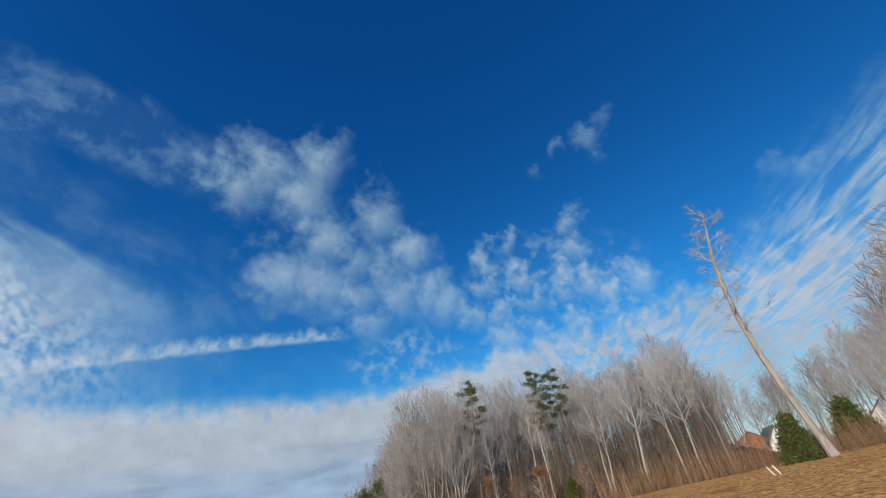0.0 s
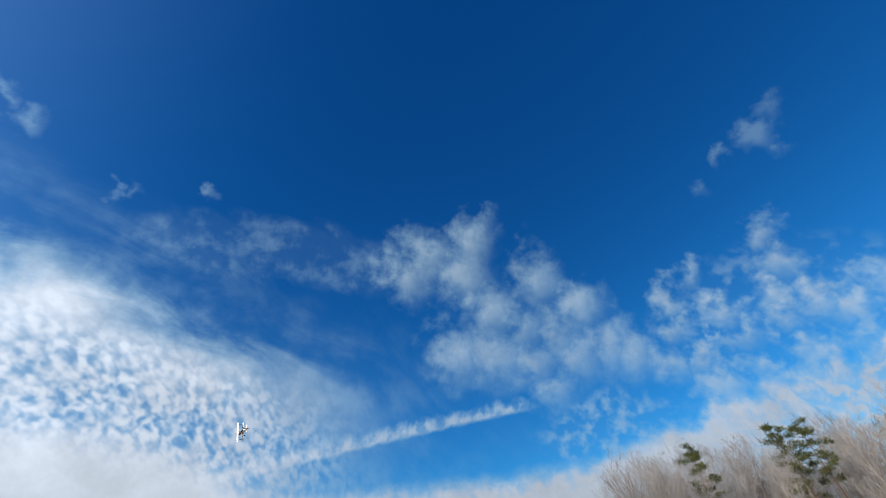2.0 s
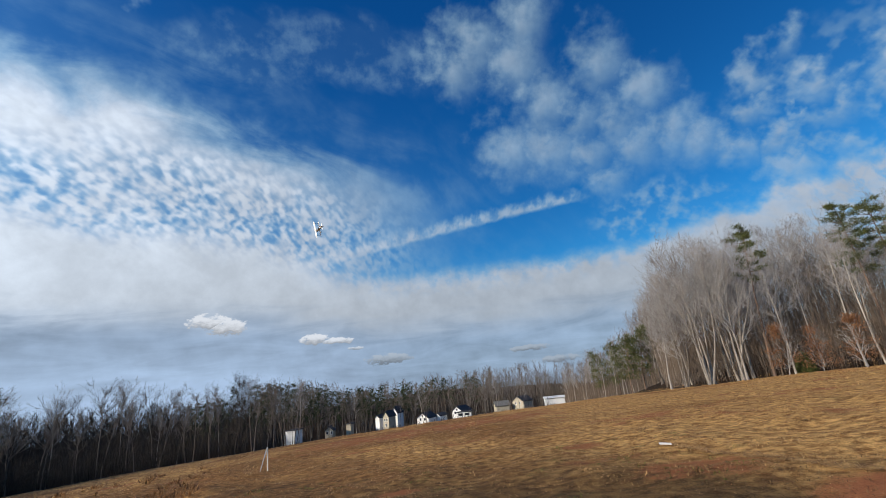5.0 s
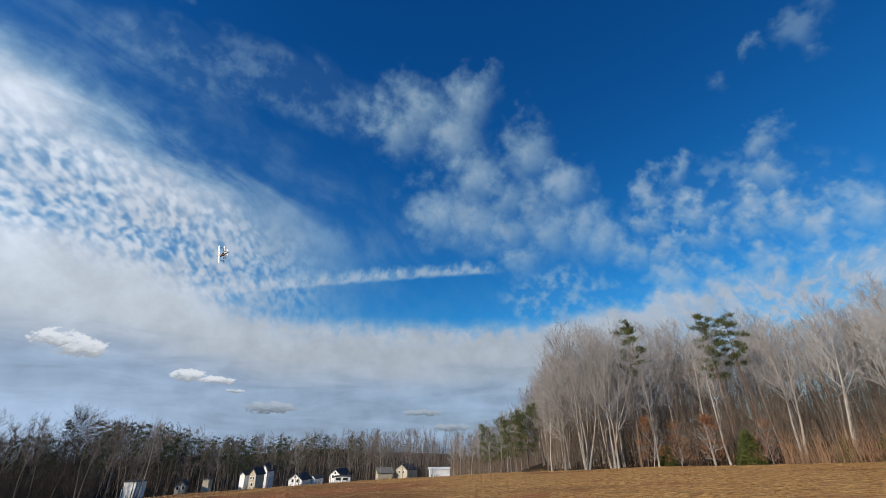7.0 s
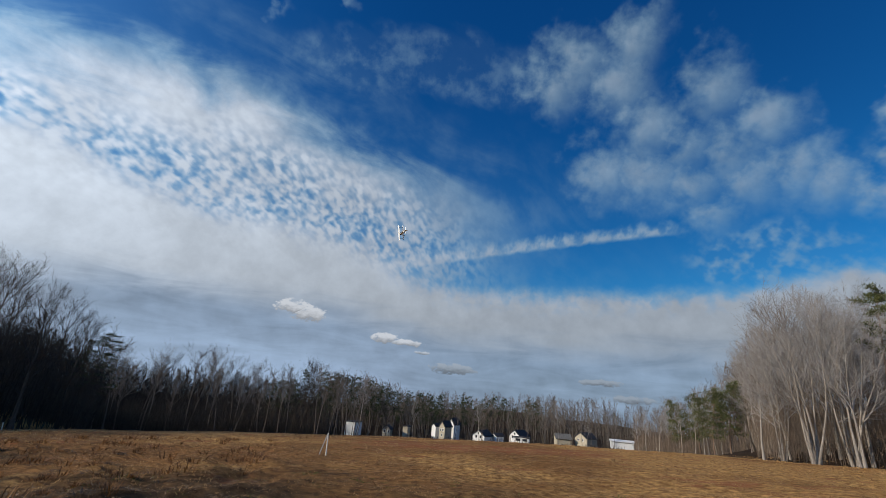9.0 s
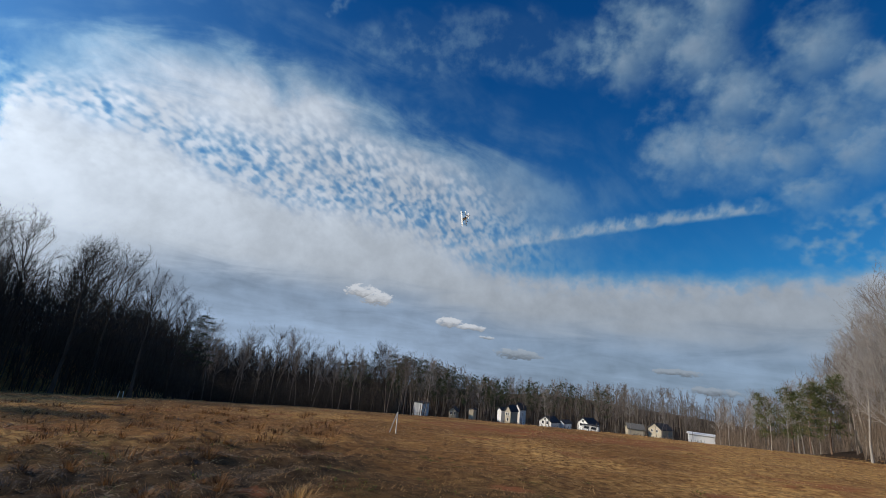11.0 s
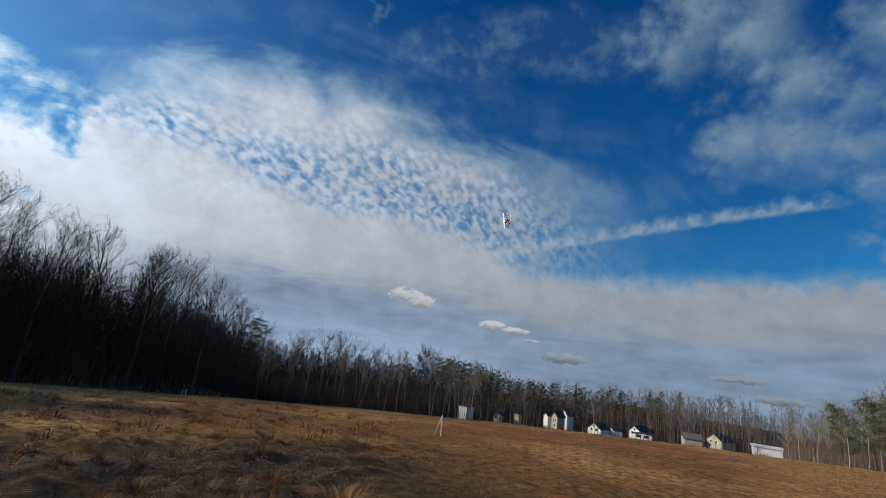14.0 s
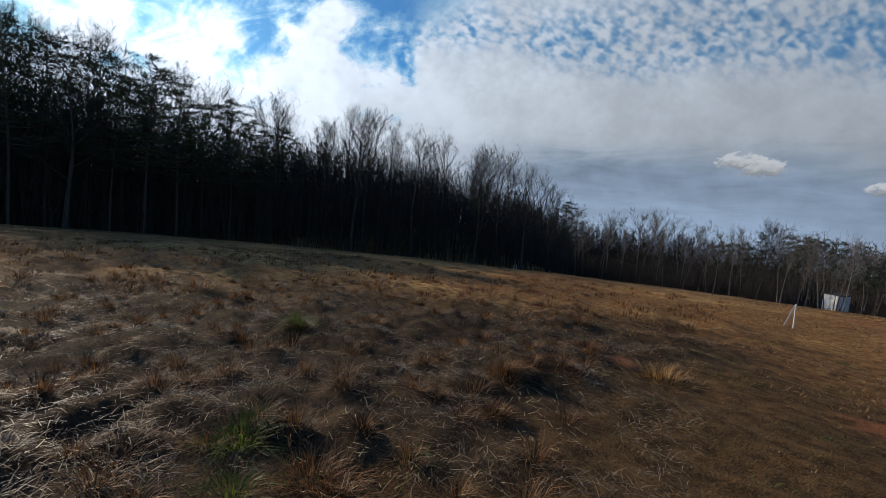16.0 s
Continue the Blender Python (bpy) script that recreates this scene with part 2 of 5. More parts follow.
# cloud light: white, brighter towards the sun, grey and blue in the low layer
sunward = w.node("ShaderNodeVectorMath", operation="DOT_PRODUCT")
w.put(sunward.inputs[0], coords.outputs["Generated"])
sunward.inputs[1].default_value = sun_way
near_sun = w.high(sunward.outputs["Value"], 0.0)
half = w.mad(sunward.outputs["Value"], 0.5, 0.5)
glow = w.add(w.mad(w.m("POWER", near_sun, 6.0), 1.3, w.step(dz, 0.10, 0.40, 0.46, 0.60)), w.mul(w.m("POWER", half, 3.0), 0.70))
deep = w.mul3(deep, w.vec_all(w.step(half, 0.2, 0.5, 0.84, 1.04)))
blue = w.vec3_add(deep, w.mul3(w.vec_all(w.m("POWER", near_sun, 5.0)), (0.30, 0.38, 0.42)))
shade = w.mul(w.mul(glow, w.step(fine, 0.25, 0.75, 0.84, 1.08)), w.mad(w.mul(gap, w.step(out_r, 0.80, 0.70)), -0.10, 1.03))
white = w.vec(w.mul(shade, w.step(cover, 0.1, 0.95, 0.63, 0.885)), shade, w.mul(shade, 1.15))
grey_l = w.mad(w.mul(w.step(eld, 7.0, 2.5), w.step(azd, 0.0, -18.0)), 0.12, w.mad(w.sub(streak, 0.5), 0.42, w.mad(w.sub(puffs, 0.5), 0.22, 0.41)))
grey = w.vec(w.mul(grey_l, 0.73), w.mul(grey_l, 1.0), w.mul(grey_l, 1.40))
cloud = w.mix(w.mul(low_f, 0.92), white, grey)
col = w.mix(w.high(cover, w.mul(low_f, 0.9)), blue, cloud)
heap_l = w.step(w.mad(w.sub(lump, 0.5), 2.0, rise), -1.0, 0.5, 0.34, 0.82)
heap_l = w.mul(heap_l, w.step(dz, 0.05, 0.11, 0.55, 1.0))
col = w.mix(heap_a, col, w.vec(w.mul(heap_l, w.step(dz, 0.05, 0.12, 0.84, 0.95)), heap_l, w.mul(heap_l, w.step(dz, 0.05, 0.12, 1.20, 1.08))))
backg = w.node("ShaderNodeBackground")
w.put(backg.inputs[0], col)
w.put(w.node("ShaderNodeOutputWorld").inputs[0], backg.outputs[0])

# ---------------------------------------------------------------- materials


def material(name, rough=0.9, spec=0.3):
    mat = bpy.data.materials.new(name)
    mat.use_nodes = True
    n = Net(mat.node_tree)
    bsdf = mat.node_tree.nodes["Principled BSDF"]
    bsdf.inputs["Roughness"].default_value = rough
    bsdf.inputs["Specular IOR Level"].default_value = spec
    return mat, n, bsdf


def bark(name, dark, light, scale=1.0):
    mat, n, b = material(name, 0.95, 0.15)
    at = n.node("ShaderNodeTexCoord").outputs["Object"]
    stretch = n.node("ShaderNodeMapping")
    stretch.inputs["Scale"].default_value = (6 * scale, 6 * scale, 0.8 * scale)
    n.put(stretch.inputs[0], at)
    grain = n.noise(stretch.outputs[0], 2.0, 5, 0.6)
    stain = n.noise(at, 0.35, 3)
    ob = n.node("ShaderNodeObjectInfo").outputs["Random"]
    isle = n.node("ShaderNodeNewGeometry").outputs["Random Per Island"]
    f = n.add(n.mul(grain, 0.55), n.add(n.mul(stain, 0.35), n.mul(n.add(ob, isle), 0.16)))
    n.put(b.inputs["Base Color"], n.mix(n.step(f, 0.35, 0.85), dark, light))
    bump = n.node("ShaderNodeBump")
    bump.inputs["Strength"].default_value, bump.inputs["Distance"].default_value = 0.5, 0.03
    n.put(bump.inputs["Height"], grain)
    n.put(b.inputs["Normal"], bump.outputs[0])
    return mat


def leafy(name, dark, light, rough=0.7, trans=0.0):
    """Blades, needles and leaves: a colour for each."""
    mat, n, b = material(name, rough, 0.25)
    isle = n.node("ShaderNodeNewGeometry").outputs["Random Per Island"]
    at = n.node("ShaderNodeTexCoord").outputs["Object"]
    f = n.add(n.mul(isle, 0.65), n.mul(n.noise(at, 0.5, 3), 0.5))
    colour = n.mix(n.step(f, 0.2, 0.95), dark, light)
    n.put(b.inputs["Base Color"], colour)
    if trans:
        thin = n.node("ShaderNodeBsdfTranslucent")
        n.put(thin.inputs["Color"], colour)
        both = n.node("ShaderNodeMixShader")
        both.inputs[0].default_value = trans
        n.put(both.inputs[1], b.outputs[0])
        n.put(both.inputs[2], thin.outputs[0])
        n.put(mat.node_tree.nodes["Material Output"].inputs[0], both.outputs[0])
    return mat


def plain(name, colour, rough=0.6, vary=0.12, scale=3.0, metal=0.0):
    mat, n, b = material(name, rough)
    at = n.node("ShaderNodeTexCoord").outputs["Object"]
    f = n.add(n.mul(n.noise(at, scale, 4), 0.7), n.mul(n.noise(at, scale * 9, 2), 0.3))
    n.put(b.inputs["Base Color"], n.mix(n.step(f, 0.3, 0.7), tuple(c * (1 - vary) for c in colour), tuple(min(1, c * (1 + vary)) for c in colour)))
    b.inputs["Metallic"].default_value = metal
    return mat


bark_pale = bark("pale_bark", (0.14, 0.12, 0.105), (0.41, 0.375, 0.335))
# bark for the wood against the sun, its shade darkened into the colour
bark_shaded = bark("shaded_bark", (0.04, 0.034, 0.03), (0.115, 0.098, 0.084))
bark_white = bark("whitish_bark", (0.22, 0.19, 0.16), (0.52, 0.48, 0.42))
twig_pale = bark("pale_twigs", (0.15, 0.14, 0.134), (0.41, 0.39, 0.378))
bark_mid = bark("grey_bark", (0.085, 0.072, 0.062), (0.25, 0.215, 0.185))
twig_mid = bark("grey_twigs", (0.09, 0.077, 0.067), (0.25, 0.215, 0.19))
# twigs of the backlit woods, shade put into the colour
twig_shaded = bark("shaded_twigs", (0.03, 0.026, 0.023), (0.08, 0.067, 0.058))
bark_pine = bark("pine_bark", (0.09, 0.06, 0.045), (0.24, 0.17, 0.13))
needles = leafy("pine_needles", (0.03, 0.042, 0.012), (0.125, 0.135, 0.042))
twig_far = bark("far_twigs", (0.07, 0.058, 0.048), (0.20, 0.17, 0.145))
brush_far = leafy("far_brush", (0.04, 0.033, 0.026), (0.125, 0.103, 0.085))
needles_far = leafy("far_pine_needles", (0.018, 0.028, 0.012), (0.06, 0.075, 0.028))
cedar = leafy("cedar_foliage", (0.032, 0.046, 0.012), (0.115, 0.13, 0.036))
beech_leaf = leafy("dry_beech_leaves", (0.15, 0.07, 0.034), (0.34, 0.175, 0.09), 0.7, 0.3)
brush_mat = leafy("brown_brush", (0.10, 0.056, 0.034), (0.27, 0.165, 0.095))
brush_grey = leafy("grey_brown_brush", (0.06, 0.045, 0.034), (0.19, 0.145, 0.11))
# undergrowth colour with the wood's shade already in it
brush_shaded = leafy("shaded_brush", (0.022, 0.018, 0.015), (0.066, 0.052, 0.041))
straw = leafy("dry_straw", (0.19, 0.09, 0.032), (0.68, 0.415, 0.16), 0.6, 0.15)
thatch = leafy("grey_thatch", (0.03, 0.019, 0.011), (0.46, 0.33, 0.20), 0.5, 0.2)
sedge = leafy("brown_sedge", (0.08, 0.036, 0.015), (0.40, 0.20, 0.073), 0.65, 0.25)
pale_straw = leafy("pale_straw", (0.48, 0.34, 0.16), (0.80, 0.62, 0.34), 0.5, 0.1)
mown_mat = leafy("mown_grass", (0.03, 0.02, 0.009), (0.27, 0.17, 0.07), 0.6, 0.25)
green = leafy("green_grass", (0.05, 0.09, 0.015), (0.20, 0.26, 0.05), 0.5, 0.45)

soil, n, b = material("field_soil", 0.95, 0.1)
at = n.node("ShaderNodeNewGeometry").outputs["Position"]
flat_at = n.node("ShaderNodeVectorMath", operation="MULTIPLY")
flat_at.inputs[1].default_value = (1, 1, 0)
n.put(flat_at.inputs[0], at)
p = flat_at.outputs[0]
n1, n2, n3, n4 = n.noise(p, 0.09, 4, 0.55), n.noise(p, 0.55, 4, 0.6), n.noise(p, 4.0, 4, 0.65), n.noise(p, 38.0, 3, 0.7)
grassy = n.mix(n.step(n.add(n.mul(n3, 0.55), n.mul(n4, 0.45)), 0.33, 0.68), (0.13, 0.056, 0.020), (0.48, 0.245, 0.082))
clump = n.noise(p, 3.0, 5, 0.74)
golden = n.mix(n.step(n.add(n.mul(n3, 0.35), n.add(n.mul(n4, 0.25), n.mul(clump, 0.4))), 0.41, 0.60), (0.24, 0.108, 0.034), (0.86, 0.51, 0.175))
clay = n.mix(n.step(n4, 0.3, 0.7), (0.26, 0.085, 0.036), (0.46, 0.175, 0.075))
mossy = n.mix(n.step(n4, 0.35, 0.65), (0.06, 0.055, 0.018), (0.16, 0.14, 0.05))
east = n.step(n.line_of(p, 1.0, -0.15, 0.0), 0.0, 9.0, 0.0, 0.17)
c1 = n.mix(n.step(n.add(n1, east), 0.47, 0.60), grassy, golden)
c2 = n.mix(n.step(n2, 0.60, 0.72, 0.0, 0.45), c1, mossy)
c3 = n.mix(n.step(n.add(n.mul(n.noise(p, 0.33, 3, 0.6), 0.8), n.mul(n3, 0.2)), 0.565, 0.65, 0.0, 0.85), c2, clay)
split = n.node("ShaderNodeSeparateXYZ")
n.put(split.inputs[0], p)
bare = None
for cx, cy, rx, ry in ((3.0, 31.0, 11.0, 8.0), (5.0, 7.2, 1.2, 1.2), (4.8, 11.7, 0.9, 0.5), (5.6, 4.8, 1.0, 0.8), (-0.5, 7.6, 0.9, 0.6), (-3.8, 6.7, 0.4, 0.35), (0.1, 9.6, 0.7, 0.5), (9.0, 16.0, 2.0, 1.5)):
    g = n.blob(split.outputs[0], split.outputs[1], cx, cy, rx, ry)
    bare = g if bare is None else n.high(bare, g)
patch_n = n.noise(p, 3.4, 5, 0.72)
c3 = n.mix(n.step(patch_n, 0.38, 0.51, n.step(n.line_of(p, 1.0, -0.1, 0.0), 0.0, 6.0, 0.6, 0.36), 0.0), c3, (0.07, 0.036, 0.017))
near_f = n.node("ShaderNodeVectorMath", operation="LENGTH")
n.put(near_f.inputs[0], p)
# darker brown soil within about 15 m, strongest where x is below 4
near_dark = n.mix(n.step(n.add(n.mul(n3, 0.5), n.mul(n4, 0.5)), 0.36, 0.66), (0.022, 0.015, 0.007), (0.14, 0.085, 0.036))
c3 = n.mix(n.step(n.mad(n.sub(n2, 0.5), 6.0, near_f.outputs["Value"]), 15.0, 6.0, 0.0, n.step(n.add(n.line_of(p, 1.0, 0.0, 0.0), n.mul(n.sub(n2, 0.5), 2.0)), 6.2, 4.2, 0.05, 0.8)), c3, near_dark)
away = n.node("ShaderNodeVectorMath", operation="LENGTH")
n.put(away.inputs[0], n.mul3(n.vec3_add(p, (0.0, -35.0, 0.0)), (1 / 62, 1 / 95, 0)))
# rough side: darker soil within about 17 m, where x is below -2
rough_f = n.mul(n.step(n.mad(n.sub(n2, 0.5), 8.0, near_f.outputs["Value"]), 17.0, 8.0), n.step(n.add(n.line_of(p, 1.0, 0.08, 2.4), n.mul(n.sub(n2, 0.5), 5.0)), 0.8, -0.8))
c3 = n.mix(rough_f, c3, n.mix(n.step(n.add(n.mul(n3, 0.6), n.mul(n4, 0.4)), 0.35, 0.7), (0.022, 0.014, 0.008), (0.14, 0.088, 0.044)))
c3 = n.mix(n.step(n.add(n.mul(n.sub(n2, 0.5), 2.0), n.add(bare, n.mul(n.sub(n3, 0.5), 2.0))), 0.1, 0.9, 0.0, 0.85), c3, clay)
# brown leaf litter of the woods, darkened further to carry the trees' shade
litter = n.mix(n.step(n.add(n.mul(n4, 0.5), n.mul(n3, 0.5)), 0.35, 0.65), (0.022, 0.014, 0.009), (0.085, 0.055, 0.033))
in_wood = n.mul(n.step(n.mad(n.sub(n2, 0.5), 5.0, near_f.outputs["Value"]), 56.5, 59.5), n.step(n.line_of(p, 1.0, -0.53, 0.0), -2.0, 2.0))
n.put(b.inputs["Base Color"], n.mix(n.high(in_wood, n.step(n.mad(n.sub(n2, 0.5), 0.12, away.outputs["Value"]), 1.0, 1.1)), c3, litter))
bump = n.node("ShaderNodeBump")
bump.inputs["Strength"].default_value, bump.inputs["Distance"].default_value = 0.85, 0.07
n.put(bump.inputs["Height"], n.add(n.mul(n3, 0.4), n.mul(n4, 0.5)))
n.put(b.inputs["Normal"], bump.outputs[0])

siding_white = plain("white_siding", (0.82, 0.82, 0.80), 0.6, 0.06, 0.6)
siding_tan = plain("tan_siding", (0.46, 0.41, 0.31), 0.65, 0.08, 0.6)
siding_grey = plain("grey_siding", (0.40, 0.41, 0.40), 0.65, 0.08, 0.6)
brick_mat = plain("red_brick", (0.36, 0.15, 0.09), 0.85, 0.25, 2.5)
shingle_dark = plain("dark_shingles", (0.055, 0.055, 0.06), 0.9, 0.25, 2.0)
shingle_grey = plain("grey_shingles", (0.16, 0.155, 0.14), 0.9, 0.2, 2.0)
pane_mat = plain("window_glass", (0.03, 0.035, 0.045), 0.08, 0.1, 1.0)
trim_mat = plain("white_trim", (0.80, 0.80, 0.78), 0.5, 0.04)
stake_mat = plain("white_painted_wood", (0.78, 0.75, 0.70), 0.55, 0.08, 8.0)

# ---------------------------------------------------------------- ground


def fall(r):
    """How far the rounded field drops, r metres out."""
    r = np.asarray(r, float)
    a = np.minimum(r, 70.0)
    b = np.clip(r - 70.0, 0.0, 30.0)
    c = np.clip(r - 100.0, 0.0, 70.0)
    return 0.00045 * a * a + 0.063 * b + 0.063 * c + 0.02 * np.clip(r - 160.0, 0.0, 40.0) + 0.05 * np.clip(r - 310.0, 0.0, 4000.0)


def hill(x, y):
    """The wooded slopes that rise behind the field edges."""
    az, r = np.degrees(np.arctan2(x, y)), np.hypot(x, y)
    side = np.clip((-az - 36) / 22, 0, 1) * np.clip((az + 150) / 20, 0, 1)
    left = side * side * (3 - 2 * side) * 15.5 * (1 - np.exp(-np.clip(r - 64.0, 0.0, 200.0) / 27.0))
    right = np.clip((az - 29) / 16, 0, 1) * np.clip((78 - az) / 10, 0, 1) * np.clip(0.20 * (r - 62.0), 0.0, 8.0)
    start = 140 + 60 * np.clip((az + 18) / 6, 0, 1)
    back = np.clip((az + 50) / 12, 0, 1) * np.clip((30 - az) / 20, 0, 1) * np.clip(0.12 * (r - start), 0.0, 8.0) * (1 + 0.22 * np.sin(0.045 * x) * np.sin(0.03 * x + 1))
    return left + right + back


def lie(x, y):
    """Height of the land without its small bumps."""
    x, y = np.asarray(x, float), np.asarray(y, float)
    r = np.hypot(x, y) + 1e-9
    k = np.minimum(r, 170.0) / r
    return -0.0524 * 0.7071 * (y - x) * k - fall(r) + hill(x, y)


def bumps(x, y):
    x, y = np.asarray(x, float), np.asarray(y, float)
    s = 0.030 * np.sin(1.9 * x + 0.7 * y + 1.3 * np.sin(0.9 * y)) + 0.028 * np.sin(2.3 * y - 1.1 * x + 1.7 * np.sin(0.7 * x + 1))
    s = s + 0.018 * np.sin(5.3 * x + 2.1 * np.sin(3.1 * y)) * np.sin(4.7 * y + 1.9 * np.sin(2.7 * x)) + 0.08 * np.sin(0.31 * x + 0.5) * np.sin(0.27 * y + 2)
    r = np.hypot(x, y)
    rough = np.clip((-1.6 - x - 0.08 * y) / 1.5, 0.0, 1.0) * np.clip((34.0 - r) / 14.0, 0.0, 1.0)
    mound = np.sin(5.2 * x + 1.7 * np.sin(3.3 * y)) * np.sin(4.8 * y + 1.5 * np.sin(2.9 * x + 1)) + 0.5 * np.sin(2.6 * x - 1.9 * y + 1.2 * np.sin(1.7 * y))
    s = s + 0.10 * rough * np.clip(mound, -0.25, 1.3)
    return s * np.clip(1.3 - r / 120.0, 0.0, 1.0)


def land(x, y):
    return lie(x, y) + bumps(x, y)


def polar(az, r):
    a = radians(az)
    return math.sin(a) * r, math.cos(a) * r


def mesh_of(name, verts, faces, mat, smooth=False):
    me = bpy.data.meshes.new(name)
    me.from_pydata([tuple(p) for p in verts] if not isinstance(verts, np.ndarray) else verts.tolist(), [], faces if not isinstance(faces, np.ndarray) else faces.tolist())
    me.materials.append(mat)
    if smooth:
        me.polygons.foreach_set("use_smooth", [True] * len(me.polygons))
    me.update()
    return me


def tri_mesh(name, tris, mat):
    """A mesh from an array of triangles, (n, 3, 3)."""
    t = np.asarray(tris, np.float32)
    k = len(t)
    me = bpy.data.meshes.new(name)
    me.vertices.add(3 * k)
    me.vertices.foreach_set("co", t.reshape(-1))
    me.loops.add(3 * k)
    me.loops.foreach_set("vertex_index", np.arange(3 * k, dtype=np.int32))
    me.polygons.add(k)
    me.polygons.foreach_set("loop_start", np.arange(0, 3 * k, 3, dtype=np.int32))
    me.polygons.foreach_set("loop_total", np.full(k, 3, np.int32))
    me.materials.append(mat)
    me.update(calc_edges=True)
    return me


def part(name, me, parent, label=""):
    ob = new(name, me)
    ob.parent = parent
    if label:
        tagged(ob, label)
    return ob


rings = np.concatenate([[0.25], 0.5 * 1.04 ** np.arange(0, 260)])
rings = rings[rings < 3400]
spokes = np.linspace(0, 2 * np.pi, 300, endpoint=False)
gx, gy = np.outer(rings, np.sin(spokes)), np.outer(rings, np.cos(spokes))
gv = np.stack([gx, gy, land(gx, gy)], -1).reshape(-1, 3)
S = len(spokes)
i, j = np.meshgrid(np.arange(len(rings) - 1), np.arange(S), indexing="ij")
a, b_, c_, d_ = i * S + j, i * S + (j + 1) % S, (i + 1) * S + (j + 1) % S, (i + 1) * S + j
quads = np.stack([a, d_, c_, b_], -1).reshape(-1, 4)
gv = np.concatenate([gv, [[0.0, 0.0, float(land(0.0, 0.0))]]])
gfaces = quads.tolist() + [(len(gv) - 1, (q + 1) % S, q) for q in range(S)]
ground = tagged(new("ground", mesh_of("ground", gv, gfaces, soil, True)), "rolling field of dry winter grass with bare red clay", "field", kind="structure")

# ---------------------------------------------------------------- trees


class Wood:
    """Collects tapered limbs and thin pointed twigs."""

    def __init__(self):
        self.tris = []

    def tube(self, pts, radii, sides):
        pts = np.asarray(pts, float)
        rings = []
        for k, p in enumerate(pts):
            d = pts[min(k + 1, len(pts) - 1)] - pts[max(k - 1, 0)]
            d = d / (np.linalg.norm(d) + 1e-9)
            s = np.cross(d, (1.0, 0.3, 0.1))
            s /= np.linalg.norm(s) + 1e-9
            t = np.cross(d, s)
            ang = np.arange(sides) * 2 * np.pi / sides
            rings.append(p + radii[k] * (np.outer(np.cos(ang), s) + np.outer(np.sin(ang), t)))
        for r0, r1 in zip(rings, rings[1:]):
            for q in range(sides):
                e = (q + 1) % sides
                self.tris.append((r0[q], r0[e], r1[e]))
                self.tris.append((r0[q], r1[e], r1[q]))

    def spike(self, p, q, r):
        d = q - p
        s = np.cross(d, (0.3, 1.0, 0.2))
        s *= r / (np.linalg.norm(s) + 1e-9)
        t = np.cross(d, s)
        t *= r / (np.linalg.norm(t) + 1e-9)
        a, b, c = p + s, p - 0.5 * s + 0.87 * t, p - 0.5 * s - 0.87 * t
        self.tris += [(a, b, q), (b, c, q), (c, a, q)]

    def curve(self, rng, start, way, length, steps, rise, wander):
        pts, d = [np.array(start, float)], np.array(way, float)
        for _ in range(steps):
            d = d + np.array([rng.normal(0, wander), rng.normal(0, wander), rise + rng.normal(0, wander * 0.6)])
            d /= np.linalg.norm(d)
            pts.append(pts[-1] + d * length / steps)
        return np.array(pts)


def along_path(pts, s):
    x = s * (len(pts) - 1)
    k = min(int(x), len(pts) - 2)
    return pts[k] + (pts[k + 1] - pts[k]) * (x - k), pts[k + 1] - pts[k]


